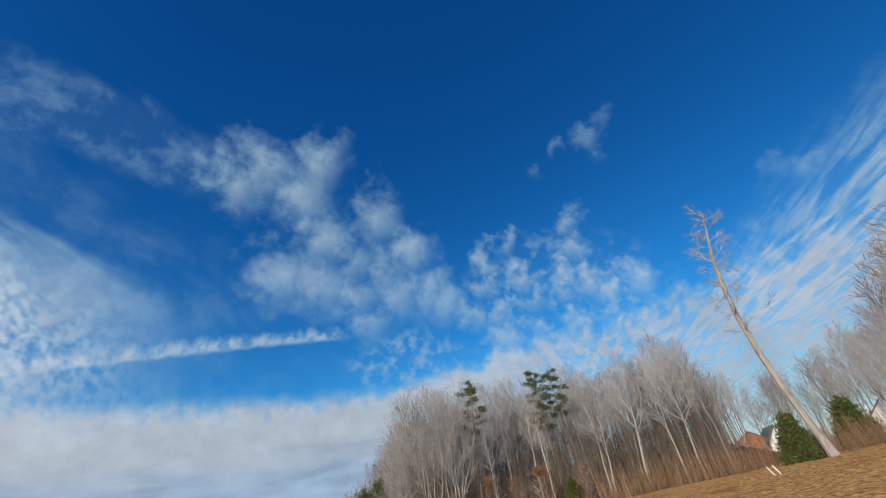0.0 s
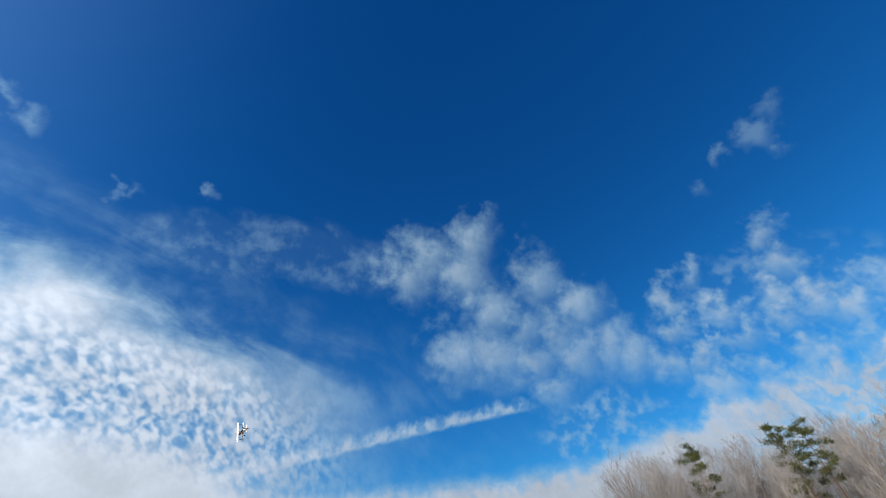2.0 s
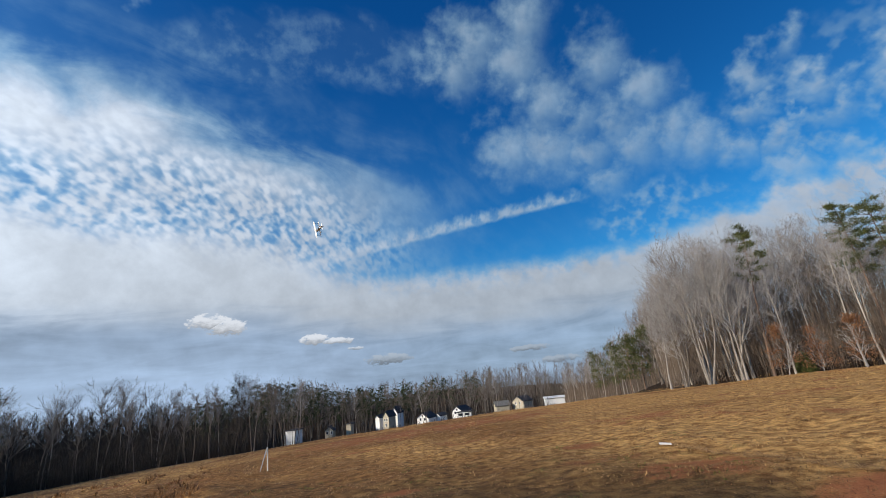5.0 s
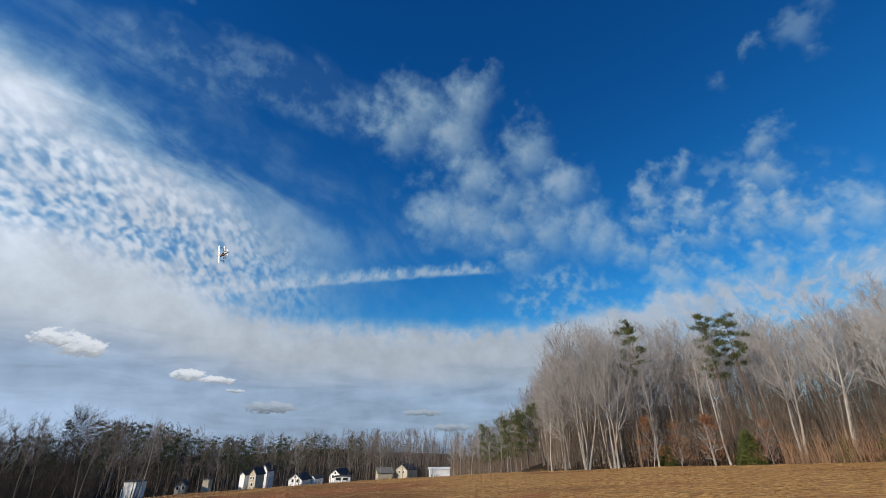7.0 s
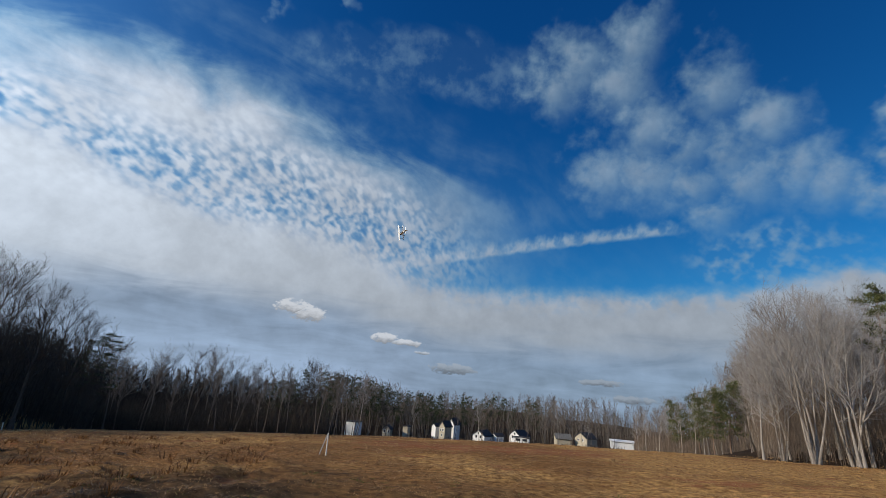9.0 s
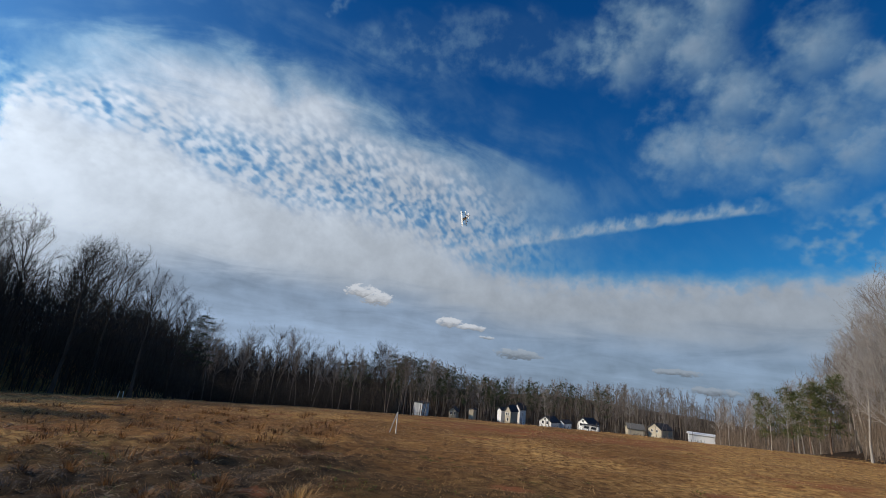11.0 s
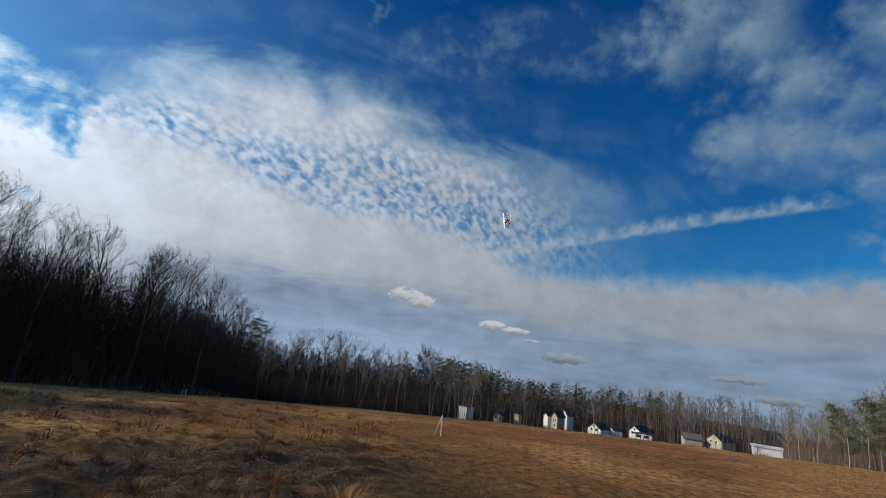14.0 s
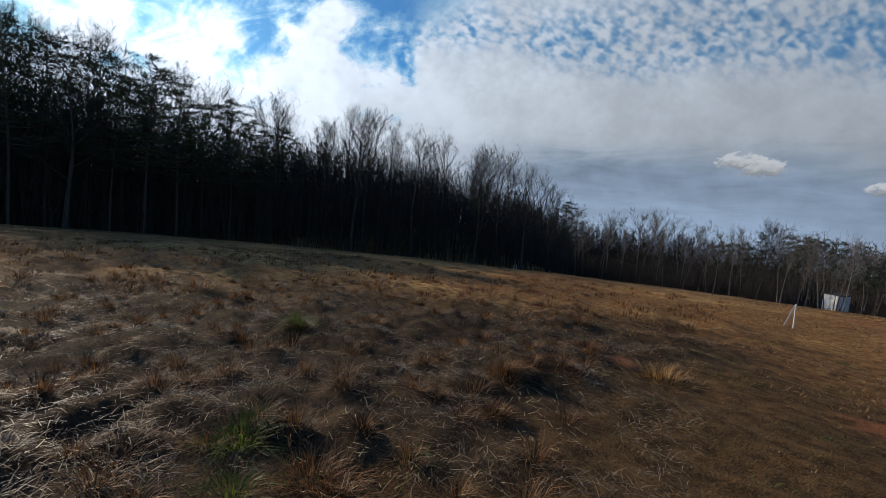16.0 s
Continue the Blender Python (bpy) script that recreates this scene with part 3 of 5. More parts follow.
def bare_tree(seed, tall, girth, stems=1, first=0.4, spread=4.0, limbs=20, subs=6, twigs=6, lean=0.05, droop=0.07, twig_r=0.012, wide=1.0):
    """Trunk and crown of a leafless tree, as two lists of triangles."""
    rng = np.random.RandomState(seed)
    trunk, crown = Wood(), Wood()
    for k in range(stems):
        az = 2 * np.pi * (k + rng.rand() * 0.5) / stems
        tilt = lean * (0.5 + rng.rand()) + (0.17 * wide if stems > 1 else 0)
        way = np.array([np.sin(az) * tilt, np.cos(az) * tilt, 1.0])
        top = tall * (1.0 if k == 0 else 0.78 + 0.2 * rng.rand())
        base = np.array([np.sin(az), np.cos(az), 0]) * (girth * 1.1 if stems > 1 else 0) + np.array([0, 0, -0.3])
        path = trunk.curve(rng, base, way / np.linalg.norm(way), top * 0.86, 9, 0.05, 0.035)
        g = girth * (1.0 if stems == 1 else 0.72)
        radii = g * (1 - np.linspace(0, 1, 10) ** 0.85 * 0.95)
        radii[0] *= 1.45
        trunk.tube(path, radii, 7)
        for q in range(limbs):
            s = first + (0.985 - first) * (q + rng.rand()) / limbs
            p, d = along_path(path, s)
            e = (s - first) / (1 - first)
            a = q * 2.4 + rng.rand() * 0.9
            flat = (1.05 - 0.72 * e) * (0.75 + 0.4 * rng.rand())
            way = np.array([np.sin(a) * np.sin(flat), np.cos(a) * np.sin(flat), np.cos(flat)]) + 0.25 * d / np.linalg.norm(d)
            long = spread * (1.0 - 0.48 * e) * (0.6 + 0.5 * rng.rand()) * (0.55 if (e < 0.12 and stems == 1) else 1)
            r = min(g * (1 - s * 0.9) * 0.6, 0.015 * long + 0.014)
            limb = crown.curve(rng, p, way / np.linalg.norm(way), long, 4, droop, 0.075)
            crown.tube(limb, r * np.array([1, 0.8, 0.6, 0.42, 0.22]), 4)
            for m_ in range(subs):
                sp = 0.22 + 0.78 * (m_ + rng.rand()) / subs
                p2, d2 = along_path(limb, min(sp, 0.99))
                d2 = d2 / np.linalg.norm(d2)
                way2 = d2 + rng.normal(0, 0.48, 3) + np.array([0, 0, 0.10])
                long2 = (0.36 * long + 0.6) * (0.6 + 0.7 * rng.rand()) * (1.1 - 0.4 * sp)
                way2 = way2 / np.linalg.norm(way2)
                end2 = p2 + way2 * long2
                crown.spike(p2, end2, max(r * 0.36, twig_r * 1.5))
                for _ in range(twigs):
                    p3 = p2 + (end2 - p2) * (0.1 + 0.8 * rng.rand())
                    d3 = way2 + rng.normal(0, 0.36, 3) + np.array([0, 0, 0.10])
                    crown.spike(p3, p3 + d3 / np.linalg.norm(d3) * (0.5 + 0.9 * rng.rand()) * (0.5 + 0.10 * spread), twig_r * (0.7 + 0.6 * rng.rand()))
    return trunk.tris, crown.tris


def turned_way(rng, d, lo, hi):
    """A way that leaves the way d at an angle between lo and hi (radians)."""
    d = d / (np.linalg.norm(d) + 1e-9)
    s = np.cross(d, rng.normal(0, 1, 3))
    s /= np.linalg.norm(s) + 1e-9
    a = rng.uniform(lo, hi)
    return d * math.cos(a) + s * math.sin(a)


def lacy_tree(seed, tall, girth, first, wide, limbs=12, subs=7, twigs=5, tips=3, stems=1, splay=0.12, twig_r=0.011, low=0.55, top=0.80):
    """A leafless broadleaf tree whose limbs branch three times over into a rounded crown of fine twigs."""
    rng = np.random.RandomState(seed)
    trunk, crown = Wood(), Wood()
    mid = np.array([0, 0, tall * low])
    half = np.array([wide, wide, tall * (1.0 - low)])
    for k in range(stems):
        az = 2 * np.pi * (k + 0.6 * rng.rand()) / stems
        tilt = (0.04 if stems == 1 else splay) * (0.5 + rng.rand())
        way = np.array([np.sin(az) * tilt, np.cos(az) * tilt, 1.0])
        base = np.array([np.sin(az), np.cos(az), 0]) * (girth * 1.2 if stems > 1 else 0) + np.array([0, 0, -0.3])
        g = girth * (1.0 if stems == 1 else 0.7 + 0.2 * rng.rand())
        path = trunk.curve(rng, base, way / np.linalg.norm(way), tall * top * (1.0 if k == 0 else 0.85 + 0.15 * rng.rand()), 9, 0.03, 0.045)
        radii = g * (1 - np.linspace(0, 1, 10) ** 0.9 * 0.90)
        radii[0] *= 1.4
        trunk.tube(path, radii, 7)
        for q in range(limbs):
            s = first + (0.99 - first) * ((q + rng.rand()) / limbs) ** 0.85
            p, d = along_path(path, s)
            e = (s - first) / (1 - first)
            a = q * 2.4 + rng.rand() * 1.0
            lean = (1.0 - 0.75 * e) * (0.7 + 0.5 * rng.rand())
            way = np.array([np.sin(a) * np.sin(lean), np.cos(a) * np.sin(lean), np.cos(lean)])
            o, n_ = (p - mid) / half, way / half
            if p[2] < mid[2]:
                o = o * np.array([1, 1, 0.45])
            aa, bb, cc = n_ @ n_, o @ n_, o @ o - 1
            long = (-bb + math.sqrt(max(bb * bb - aa * cc, 0.0))) / aa * rng.uniform(0.72, 1.0)
            long = min(max(long, 1.4), tall * 0.42)
            r = min(g * (1 - 0.85 * s) * 0.65, 0.011 * long + 0.014)
            limb = crown.curve(rng, p, way, long, 5, 0.05, 0.10)
            crown.tube(limb, r * np.array([1, 0.82, 0.64, 0.46, 0.3, 0.14]), 4)
            for m_ in range(subs):
                sp = 0.18 + 0.80 * (m_ + rng.rand()) / subs
                p2, d2 = along_path(limb, min(sp, 0.99))
                way2 = turned_way(rng, d2, 0.45, 0.95) + np.array([0, 0, 0.22])
                way2 /= np.linalg.norm(way2)
                long2 = (long * 0.42 * (1.1 - sp) + 0.95) * (0.6 + 0.6 * rng.rand())
                bend = p2 + way2 * long2 * 0.55
                end2 = bend + (way2 + np.array([0, 0, 0.22]) + rng.normal(0, 0.12, 3)) * long2 * 0.45
                crown.tube([p2, bend, end2], [max(r * 0.42, twig_r * 1.5), max(r * 0.28, twig_r * 1.2), twig_r * 0.5], 3)
                for _ in range(twigs):
                    f = 0.15 + 0.85 * rng.rand()
                    p3 = p2 + (bend - p2) * f / 0.55 if f < 0.55 else bend + (end2 - bend) * (f - 0.55) / 0.45
                    way3 = turned_way(rng, end2 - p2, 0.35, 0.90) + np.array([0, 0, 0.15])
                    end3 = p3 + way3 * (0.32 * long2 + 0.25) * (0.6 + 0.7 * rng.rand())
                    crown.spike(p3, end3, twig_r)
                    for _ in range(tips):
                        p4 = p3 + (end3 - p3) * (0.2 + 0.75 * rng.rand())
                        crown.spike(p4, p4 + turned_way(rng, end3 - p3, 0.3, 0.8) * (0.25 + 0.45 * rng.rand()), twig_r * 0.75)
    return trunk.tris, crown.tris


def sprays(rng, centre, size, count, long, wide, up=0.3):
    """Flat pointed leaves or needle bundles scattered through a clump."""
    c = np.asarray(centre) + rng.normal(0, 1, (count, 3)) * np.asarray(size) * 0.5
    d = rng.normal(0, 1, (count, 3)) + (c - np.asarray(centre)) / (np.asarray(size) + 1e-6) * 0.9 + np.array([0, 0, up])
    d /= np.linalg.norm(d, axis=1)[:, None]
    s = np.cross(d, rng.normal(0, 1, (count, 3)))
    s /= np.linalg.norm(s, axis=1)[:, None]
    ll = long * (0.6 + 0.8 * rng.rand(count))[:, None]
    return np.stack([c - s * wide * 0.5, c + s * wide * 0.5, c + d * ll], 1)


def pine_tree(seed, tall, girth, first, spread, clumps, per=70, flat=0.45, long_=0.34, wide_=0.10):
    rng = np.random.RandomState(seed)
    trunk, out = Wood(), []
    path = trunk.curve(rng, (0, 0, -0.3), (0.03, 0.02, 1), tall, 8, 0.04, 0.03)
    trunk.tube(path, girth * (1 - np.linspace(0, 1, 9) * 0.9), 7)
    for q in range(clumps):
        s = first + (0.99 - first) * (q + rng.rand() * 0.8) / clumps
        e = (s - first) / (1 - first)
        p, _ = along_path(path, s)
        a = q * 2.4 + rng.rand()
        long = spread * (0.35 + 0.65 * math.sin(math.pi * min(1, 0.25 + e * 0.75))) * (0.55 + 0.6 * rng.rand())
        end = p + np.array([np.sin(a) * long, np.cos(a) * long, long * (0.15 + 0.4 * e)])
        mid = (p + end) / 2 + np.array([0, 0, -0.08 * long])
        trunk.tube([p, mid, end], [0.05, 0.035, 0.015], 4)
        for f in (1.0, 0.68):
            cc = p + (end - p) * f + rng.normal(0, 0.2, 3)
            sz = np.array([1.0, 1.0, flat]) * (0.35 + 0.22 * long)
            out.append(sprays(rng, cc, sz, per, long_, wide_, 0.5 if flat > 0.2 else 0.0))
    return trunk.tris, np.concatenate(out)


def shrub(seed, tall, radius, count, long=0.3, wide=0.09):
    """A dense evergreen, broad below."""
    rng = np.random.RandomState(seed)
    trunk, out = Wood(), []
    trunk.tube([(0, 0, -0.2), (0, 0, tall * 0.9)], [0.09, 0.02], 6)
    for q in range(60):
        z = tall * (0.05 + 0.92 * rng.rand())
        rr = radius * (1 - (z / tall) ** 1.6) * (0.55 + 0.55 * rng.rand())
        a = rng.rand() * 6.28
        out.append(sprays(rng, (np.sin(a) * rr * 0.75, np.cos(a) * rr * 0.75, z), (0.5, 0.5, 0.55), count // 60, long, wide, 0.6))
    return trunk.tris, np.concatenate(out)


def leafy_small(seed, tall, spread, leaves, size=0.11):
    """A young tree that keeps its dry leaves."""
    rng = np.random.RandomState(seed)
    t, c = bare_tree(seed, tall, 0.07, 1, 0.12, spread, 16, 4, 3, 0.08, 0.05)
    out = []
    for _ in range(leaves // 30):
        h = tall * (0.12 + 0.85 * rng.rand())
        rr = spread * (1.05 - h / tall) * rng.rand() ** 0.6
        a = rng.rand() * 6.28
        out.append(sprays(rng, (np.sin(a) * rr, np.cos(a) * rr, h), (0.6, 0.6, 0.35), 30, size * 1.3, size, 0.0))
    return t + c, np.concatenate(out)


def tree_pair(name, tris, mats):
    return tri_mesh(name + "_trunk", tris[0], mats[0]), tri_mesh(name + "_crown", tris[1], mats[1])


def plant(pair, x, y, scale=1.0, turn=0.0, tilt=(0.0, 0.0), name="tree", label="", group="", category="tree", sink=0.05, stretch=1.0):
    ob = new(name)
    ob.empty_display_size = 0.3
    ob.location = (x, y, float(land(x, y)) - sink)
    ob.rotation_euler = (radians(tilt[0]), radians(tilt[1]), radians(turn))
    ob.scale = (scale, scale, scale * stretch)
    part("trunk", pair[0], ob)
    part("crown", pair[1], ob)
    return tagged(ob, label, category, group)


# the second pair carries the backlit wood's shade in its colours
PALE, SHADED, WHITE = (bark_pale, twig_pale), (bark_shaded, twig_shaded), (bark_white, twig_pale)
thin_ = [lacy_tree(51 + k, 16, 0.11, 0.50, 1.9, 11, 6, 4, 2) for k in range(2)]
fan_pale = [tree_pair("fan_pale", lacy_tree(11 + k, 20, 0.18, 0.30, 6.0, 9, 8, 5, 3, 5, 0.24, 0.0105, 0.50), PALE) for k in range(3)]
tall_pale = [tree_pair("tall_pale", lacy_tree(31 + k, 20, 0.21, (0.46, 0.38, 0.52, 0.42)[k], (3.4, 4.2, 3.0, 3.8)[k], 15, 8, 6, 3, 1, 0.1, 0.011, 0.60), PALE) for k in range(4)]
round_pale = [tree_pair("round_pale", lacy_tree(71 + k, 19, 0.22, 0.36, 4.6, 11, 8, 6, 3, 2, 0.14, 0.011, 0.55), PALE) for k in range(2)]
thin_white = [tree_pair("thin_white", t, WHITE) for t in thin_]
tall_shaded = [tree_pair("tall_shaded", lacy_tree(231 + k, 20, 0.18, 0.36, (3.8, 4.6, 4.2)[k], 14, 8, 5, 3, 1, 0.1, 0.0095, 0.60), SHADED) for k in range(3)]
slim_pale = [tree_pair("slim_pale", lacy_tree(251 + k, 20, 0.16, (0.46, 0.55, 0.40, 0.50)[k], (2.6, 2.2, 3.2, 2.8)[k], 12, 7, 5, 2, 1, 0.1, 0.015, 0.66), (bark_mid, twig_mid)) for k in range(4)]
round_shaded = [tree_pair("round_shaded", lacy_tree(271 + k, 19, 0.26, 0.28, 5.8, 15, 9, 6, 3, 1, 0.1, 0.0095, 0.52), SHADED) for k in range(2)]
pines = [tree_pair("pine", pine_tree(91 + k, 20, 0.2, (0.62, 0.55)[k], (1.9, 1.9)[k], (18, 22)[k], 100, 0.45, 0.34, 0.09), (bark_pine, needles)) for k in range(2)]
pine_young = tree_pair("young_pine", pine_tree(95, 11, 0.14, 0.30, 2.3, 30, 60, 0.55), (bark_pine, needles))
pine_dark = tree_pair("dark_pine", pine_tree(97, 15, 0.13, 0.40, 3.2, 36, 80, 0.12, 0.28, 0.055), (bark_shaded, needles_far))

rnd = random.Random(4)


def scatter(zone, gap, tries, count):
    """Places in a zone of (azimuth, distance), at least gap apart, nearest to the camera first."""
    got = []
    for _ in range(tries):
        az, r = rnd.uniform(*zone[:2]), math.sqrt(rnd.uniform(zone[2] ** 2, zone[3] ** 2))
        x, y = polar(az, r)
        if all((x - q[0]) ** 2 + (y - q[1]) ** 2 > gap * gap for q in got):
            got.append((x, y, az, r))
        if len(got) >= count:
            break
    return got


SKYLINE_AZ = (-125, -108, -103, -98, -90, -84, -75, -68, -59, -50, -44, -40.5, -38, -27, -20, -10, -4, 5, 18, 24, 28, 31, 33.5, 36, 38, 44, 54, 60, 66, 70, 72, 76, 80, 84, 88, 96, 110)
SKYLINE_EL = (14, 14, 14.5, 16, 14.5, 12.5, 12.5, 13.2, 11.8, 10, 8.4, 5, 3.6, 2.9, 2.4, 1.8, 0.4, 0.9, 1.3, 0.7, 2.6, 4.6, 8.0, 11.6, 13.3, 12.8, 12.9, 13.3, 14, 13.5, 9, 6.5, 7, 8, 12, 19, 16)


def room(az, r):
    """How tall a tree may grow here below the skyline of the woods."""
    x, y = polar(az, r)
    return r * math.tan(radians(float(np.interp(az, SKYLINE_AZ, SKYLINE_EL)))) + 1.65 - float(land(x, y))


TALL = {}
for pairs, tall in ((fan_pale, 20), (tall_pale + tall_shaded + slim_pale, 20), (thin_white, 16), (round_pale + round_shaded, 19)):
    for pr in pairs:
        TALL[pr[0].name] = tall
pick = random.Random(7)


def grove(places, kinds, lo, hi, label, group, front=None):
    for x, y, az, r in places:
        kind = pick.choice(kinds)
        if front and pick.random() < front[1] and r < front[0]:
            kind = pick.choice(front[2])
        s = room(az, r) / TALL[kind[0].name] * pick.uniform(lo, hi)
        plant(kind, x, y, s, pick.uniform(0, 360), (pick.gauss(0, 2), pick.gauss(0, 2)), "bare_tree", label, group)


# ---- the sunlit wood
wood_label = "tall leafless tree with pale grey bark in the sunlit wood"
for az, r, s, turn in ((35.6, 63, 0.74, 20), (38.0, 60, 0.93, 130), (40.8, 62, 0.90, 251)):
    plant(fan_pale[turn % 3], *polar(az, r), s, turn, (0, 0), "bare_tree", "spreading leafless beech with several pale grey stems", "sunlit wood")
grove(scatter((33, 71, 58, 95), 3.6, 6000, 72), tall_pale + tall_pale + round_pale + thin_white, 0.74, 1.03, wood_label, "sunlit wood", (66, 0.22, thin_white))
for az, r, s, k in ((43.8, 62, 0.90, 0), (53.3, 64, 0.88, 1), (55.6, 66, 0.86, 0)):
    plant(pines[k], *polar(az, r), s, az * 7, (0, 2), "pine_tree", "tall pine with a long bare trunk and green crown", "pines")
for az, r, s in ((26.8, 92, 0.80), (28.5, 86, 0.84), (29.8, 82, 0.86), (31.3, 84, 0.95)):
    plant(pine_young, *polar(az, r), s, az * 31, (0, 0), "pine_tree", "young dark green pine at the wood's corner", "pines")
grove(scatter((22, 34, 80, 130), 4.5, 3000, 24), thin_white + tall_pale, 0.75, 1.05, wood_label, "sunlit wood")
grove(scatter((71, 92, 75, 120), 5.0, 3000, 22), tall_pale + round_pale, 0.75, 1.05, wood_label, "sunlit wood")
for az, r, s in ((93.5, 46, 0.78), (97.5, 44, 0.85), (103, 48, 0.9)):
    plant(round_pale[int(az) % 2], *polar(az, r), s, az * 11, (0, 0), "bare_tree", "leafless tree with reddish twigs beside the brush", "sunlit wood")

# ---- the dark wood against the sun
shade_label = "leafless tree, dark against the light, in the shaded wood"
grove(scatter((-122, -40, 64, 96), 5.4, 8000, 60), tall_shaded + round_shaded, 0.78, 1.04, shade_label, "shaded wood")
grove(scatter((-112, -87, 62, 82), 4.5, 3000, 14), tall_shaded, 0.95, 1.12, shade_label, "shaded wood")
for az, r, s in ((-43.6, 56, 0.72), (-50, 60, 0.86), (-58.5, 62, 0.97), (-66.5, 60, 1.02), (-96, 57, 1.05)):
    plant(round_shaded[int(az) % 2], *polar(az, r), s, az * 13, (0, 0), "bare_tree", "broad leafless tree, dark, at the edge of the shaded wood", "shaded wood")
for az, r, s in ((-38.6, 76, 0.82), (-81, 60, 1.15), (-84, 62, 1.1), (-89.5, 58, 1.3), (-92.5, 60, 1.15), (-100, 57, 1.25), (-86.5, 60, 1.2), (-94.5, 63, 1.35), (-97.5, 61, 1.3), (-79, 66, 1.05), (-103, 60, 1.3), (-76, 68, 1.0)):
    plant(pine_dark, *polar(az, r), s, az * 17, (0, 0), "pine_tree", "dark ragged pine against the light", "pines")
grove(scatter((-41, -9, 92, 125), 3.6, 5000, 50), slim_pale + slim_pale + [tall_shaded[0], thin_white[0]], 0.72, 1.14, "slender leafless tree beyond the field", "far edge")
grove(scatter((-12, 26, 130, 158), 3.6, 4000, 30), slim_pale + [thin_white[1]], 0.55, 0.95, "slender leafless tree before the houses", "far edge")

# ---- woods too dense to count


def thicket(name, zone, count, lo, hi, mat, label, seed, twigs=14, r=0.016, grow=False):
    """Saplings and undergrowth: thin stems with slanting twigs."""
    rng = np.random.RandomState(seed)
    az = np.radians(rng.uniform(zone[0], zone[1], count))
    rr = np.sqrt(rng.uniform(zone[2] ** 2, zone[3] ** 2, count))
    base = np.stack([np.sin(az) * rr, np.cos(az) * rr, np.zeros(count)], 1)
    base[:, 2] = land(base[:, 0], base[:, 1]) - 0.05
    tall = lo + (hi - lo) * rng.rand(count) ** 1.5
    if grow:
        top = rr * np.tan(np.radians(np.interp(np.degrees(az), SKYLINE_AZ, SKYLINE_EL))) + 1.65 - base[:, 2]
        tall = np.maximum(lo, top * rng.uniform(0.28, 0.66, count))
    way = rng.normal(0, 0.10, (count, 3)) + np.array([0, 0, 1.0])
    way /= np.linalg.norm(way, axis=1)[:, None]
    p, q, w_ = [base], [base + way * tall[:, None]], [np.full(count, r) * (0.6 + tall / hi)]
    for _ in range(twigs):
        s = rng.uniform(0.12, 0.95, count)
        st = base + way * (tall * s)[:, None]
        d = rng.normal(0, 0.6, (count, 3)) + np.array([0, 0, 0.8])
        d /= np.linalg.norm(d, axis=1)[:, None]
        p.append(st)
        q.append(st + d * (tall * (0.15 + 0.30 * rng.rand(count)) * (1.15 - s))[:, None])
        w_.append(np.full(count, r * 0.75))
    p, q, w_ = np.concatenate(p), np.concatenate(q), np.concatenate(w_)[:, None]
    d = q - p
    s = np.cross(d, (0.3, 1.0, 0.2))
    s *= w_ / np.linalg.norm(s, axis=1)[:, None]
    t = np.cross(d, s)
    t *= w_ / np.linalg.norm(t, axis=1)[:, None]
    a, b, c = p + s, p - 0.5 * s + 0.87 * t, p - 0.5 * s - 0.87 * t
    tris = np.concatenate([np.stack([a, b, q], 1), np.stack([b, c, q], 1), np.stack([c, a, q], 1)])
    return tagged(new(name, tri_mesh(name, tris, mat)), label, "undergrowth", kind="stuff")


def far_wood(name, zone, count, pool, mats, lo, hi, label, seed, gap=0):
    """Many small trees of a distant wood in one mesh, trunks and twigs."""
    rng = np.random.RandomState(seed)
    out = []
    for k in range(count):
        az, r = rng.uniform(zone[0], zone[1]), math.sqrt(rng.uniform(zone[2] ** 2, zone[3] ** 2))
        x, y = polar(az, r)
        t, tall = pool[k % len(pool)]
        s = room(az, r) / tall * rng.uniform(lo, hi)
        a = rng.rand() * 6.28
        m = np.array([[math.cos(a), -math.sin(a), 0], [math.sin(a), math.cos(a), 0], [0, 0, 1]]) * s
        out.append(t @ m.T + np.array([x, y, float(land(x, y))]))
    return tagged(new(name, tri_mesh(name, np.concatenate(out), mats)), label, "woods", kind="stuff")


def joined(t):
    return np.concatenate([np.asarray(t[0]), np.asarray(t[1])])


sparse = [(joined(lacy_tree(111 + k, 18, 0.17, 0.40, 3.2, 9, 5, 3, 1, 1, 0.1, 0.024, 0.6)), 18) for k in range(4)]
distant = [(joined(lacy_tree(161 + k, 16, 0.18, 0.35, 3.0, 8, 4, 3, 1, 1, 0.1, 0.045, 0.6)), 16) for k in range(4)]
bushy = [(joined(lacy_tree(141 + k, 18, 0.15, 0.14, 4.0, 13, 5, 3, 1, 1, 0.1, 0.018, 0.45)), 18) for k in range(4)]
tufted = [(np.asarray(pine_tree(121 + k, 16, 0.17, 0.35, 2.9, 16, 26, 0.5, 0.5, 0.16)[1]), 16.5) for k in range(2)]
thicket("thicket_shaded", (-124, -38, 60, 112), 8200, 4.0, 11.5, brush_shaded, "dense leafless undergrowth in the shaded wood", 1, 12, 0.042, True)
thicket("thicket_far_edge", (-48, -14.5, 100, 150), 4600, 2.5, 8.5, brush_shaded, "leafless undergrowth along the far field edge", 2, 10, 0.045)
thicket("thicket_left", (-48, -15, 140, 215), 2800, 3.5, 10.0, brush_shaded, "dense leafless undergrowth beyond the far edge", 7, 9, 0.05, True)
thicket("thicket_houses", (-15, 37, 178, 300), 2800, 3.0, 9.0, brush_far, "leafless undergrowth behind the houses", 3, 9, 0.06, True)
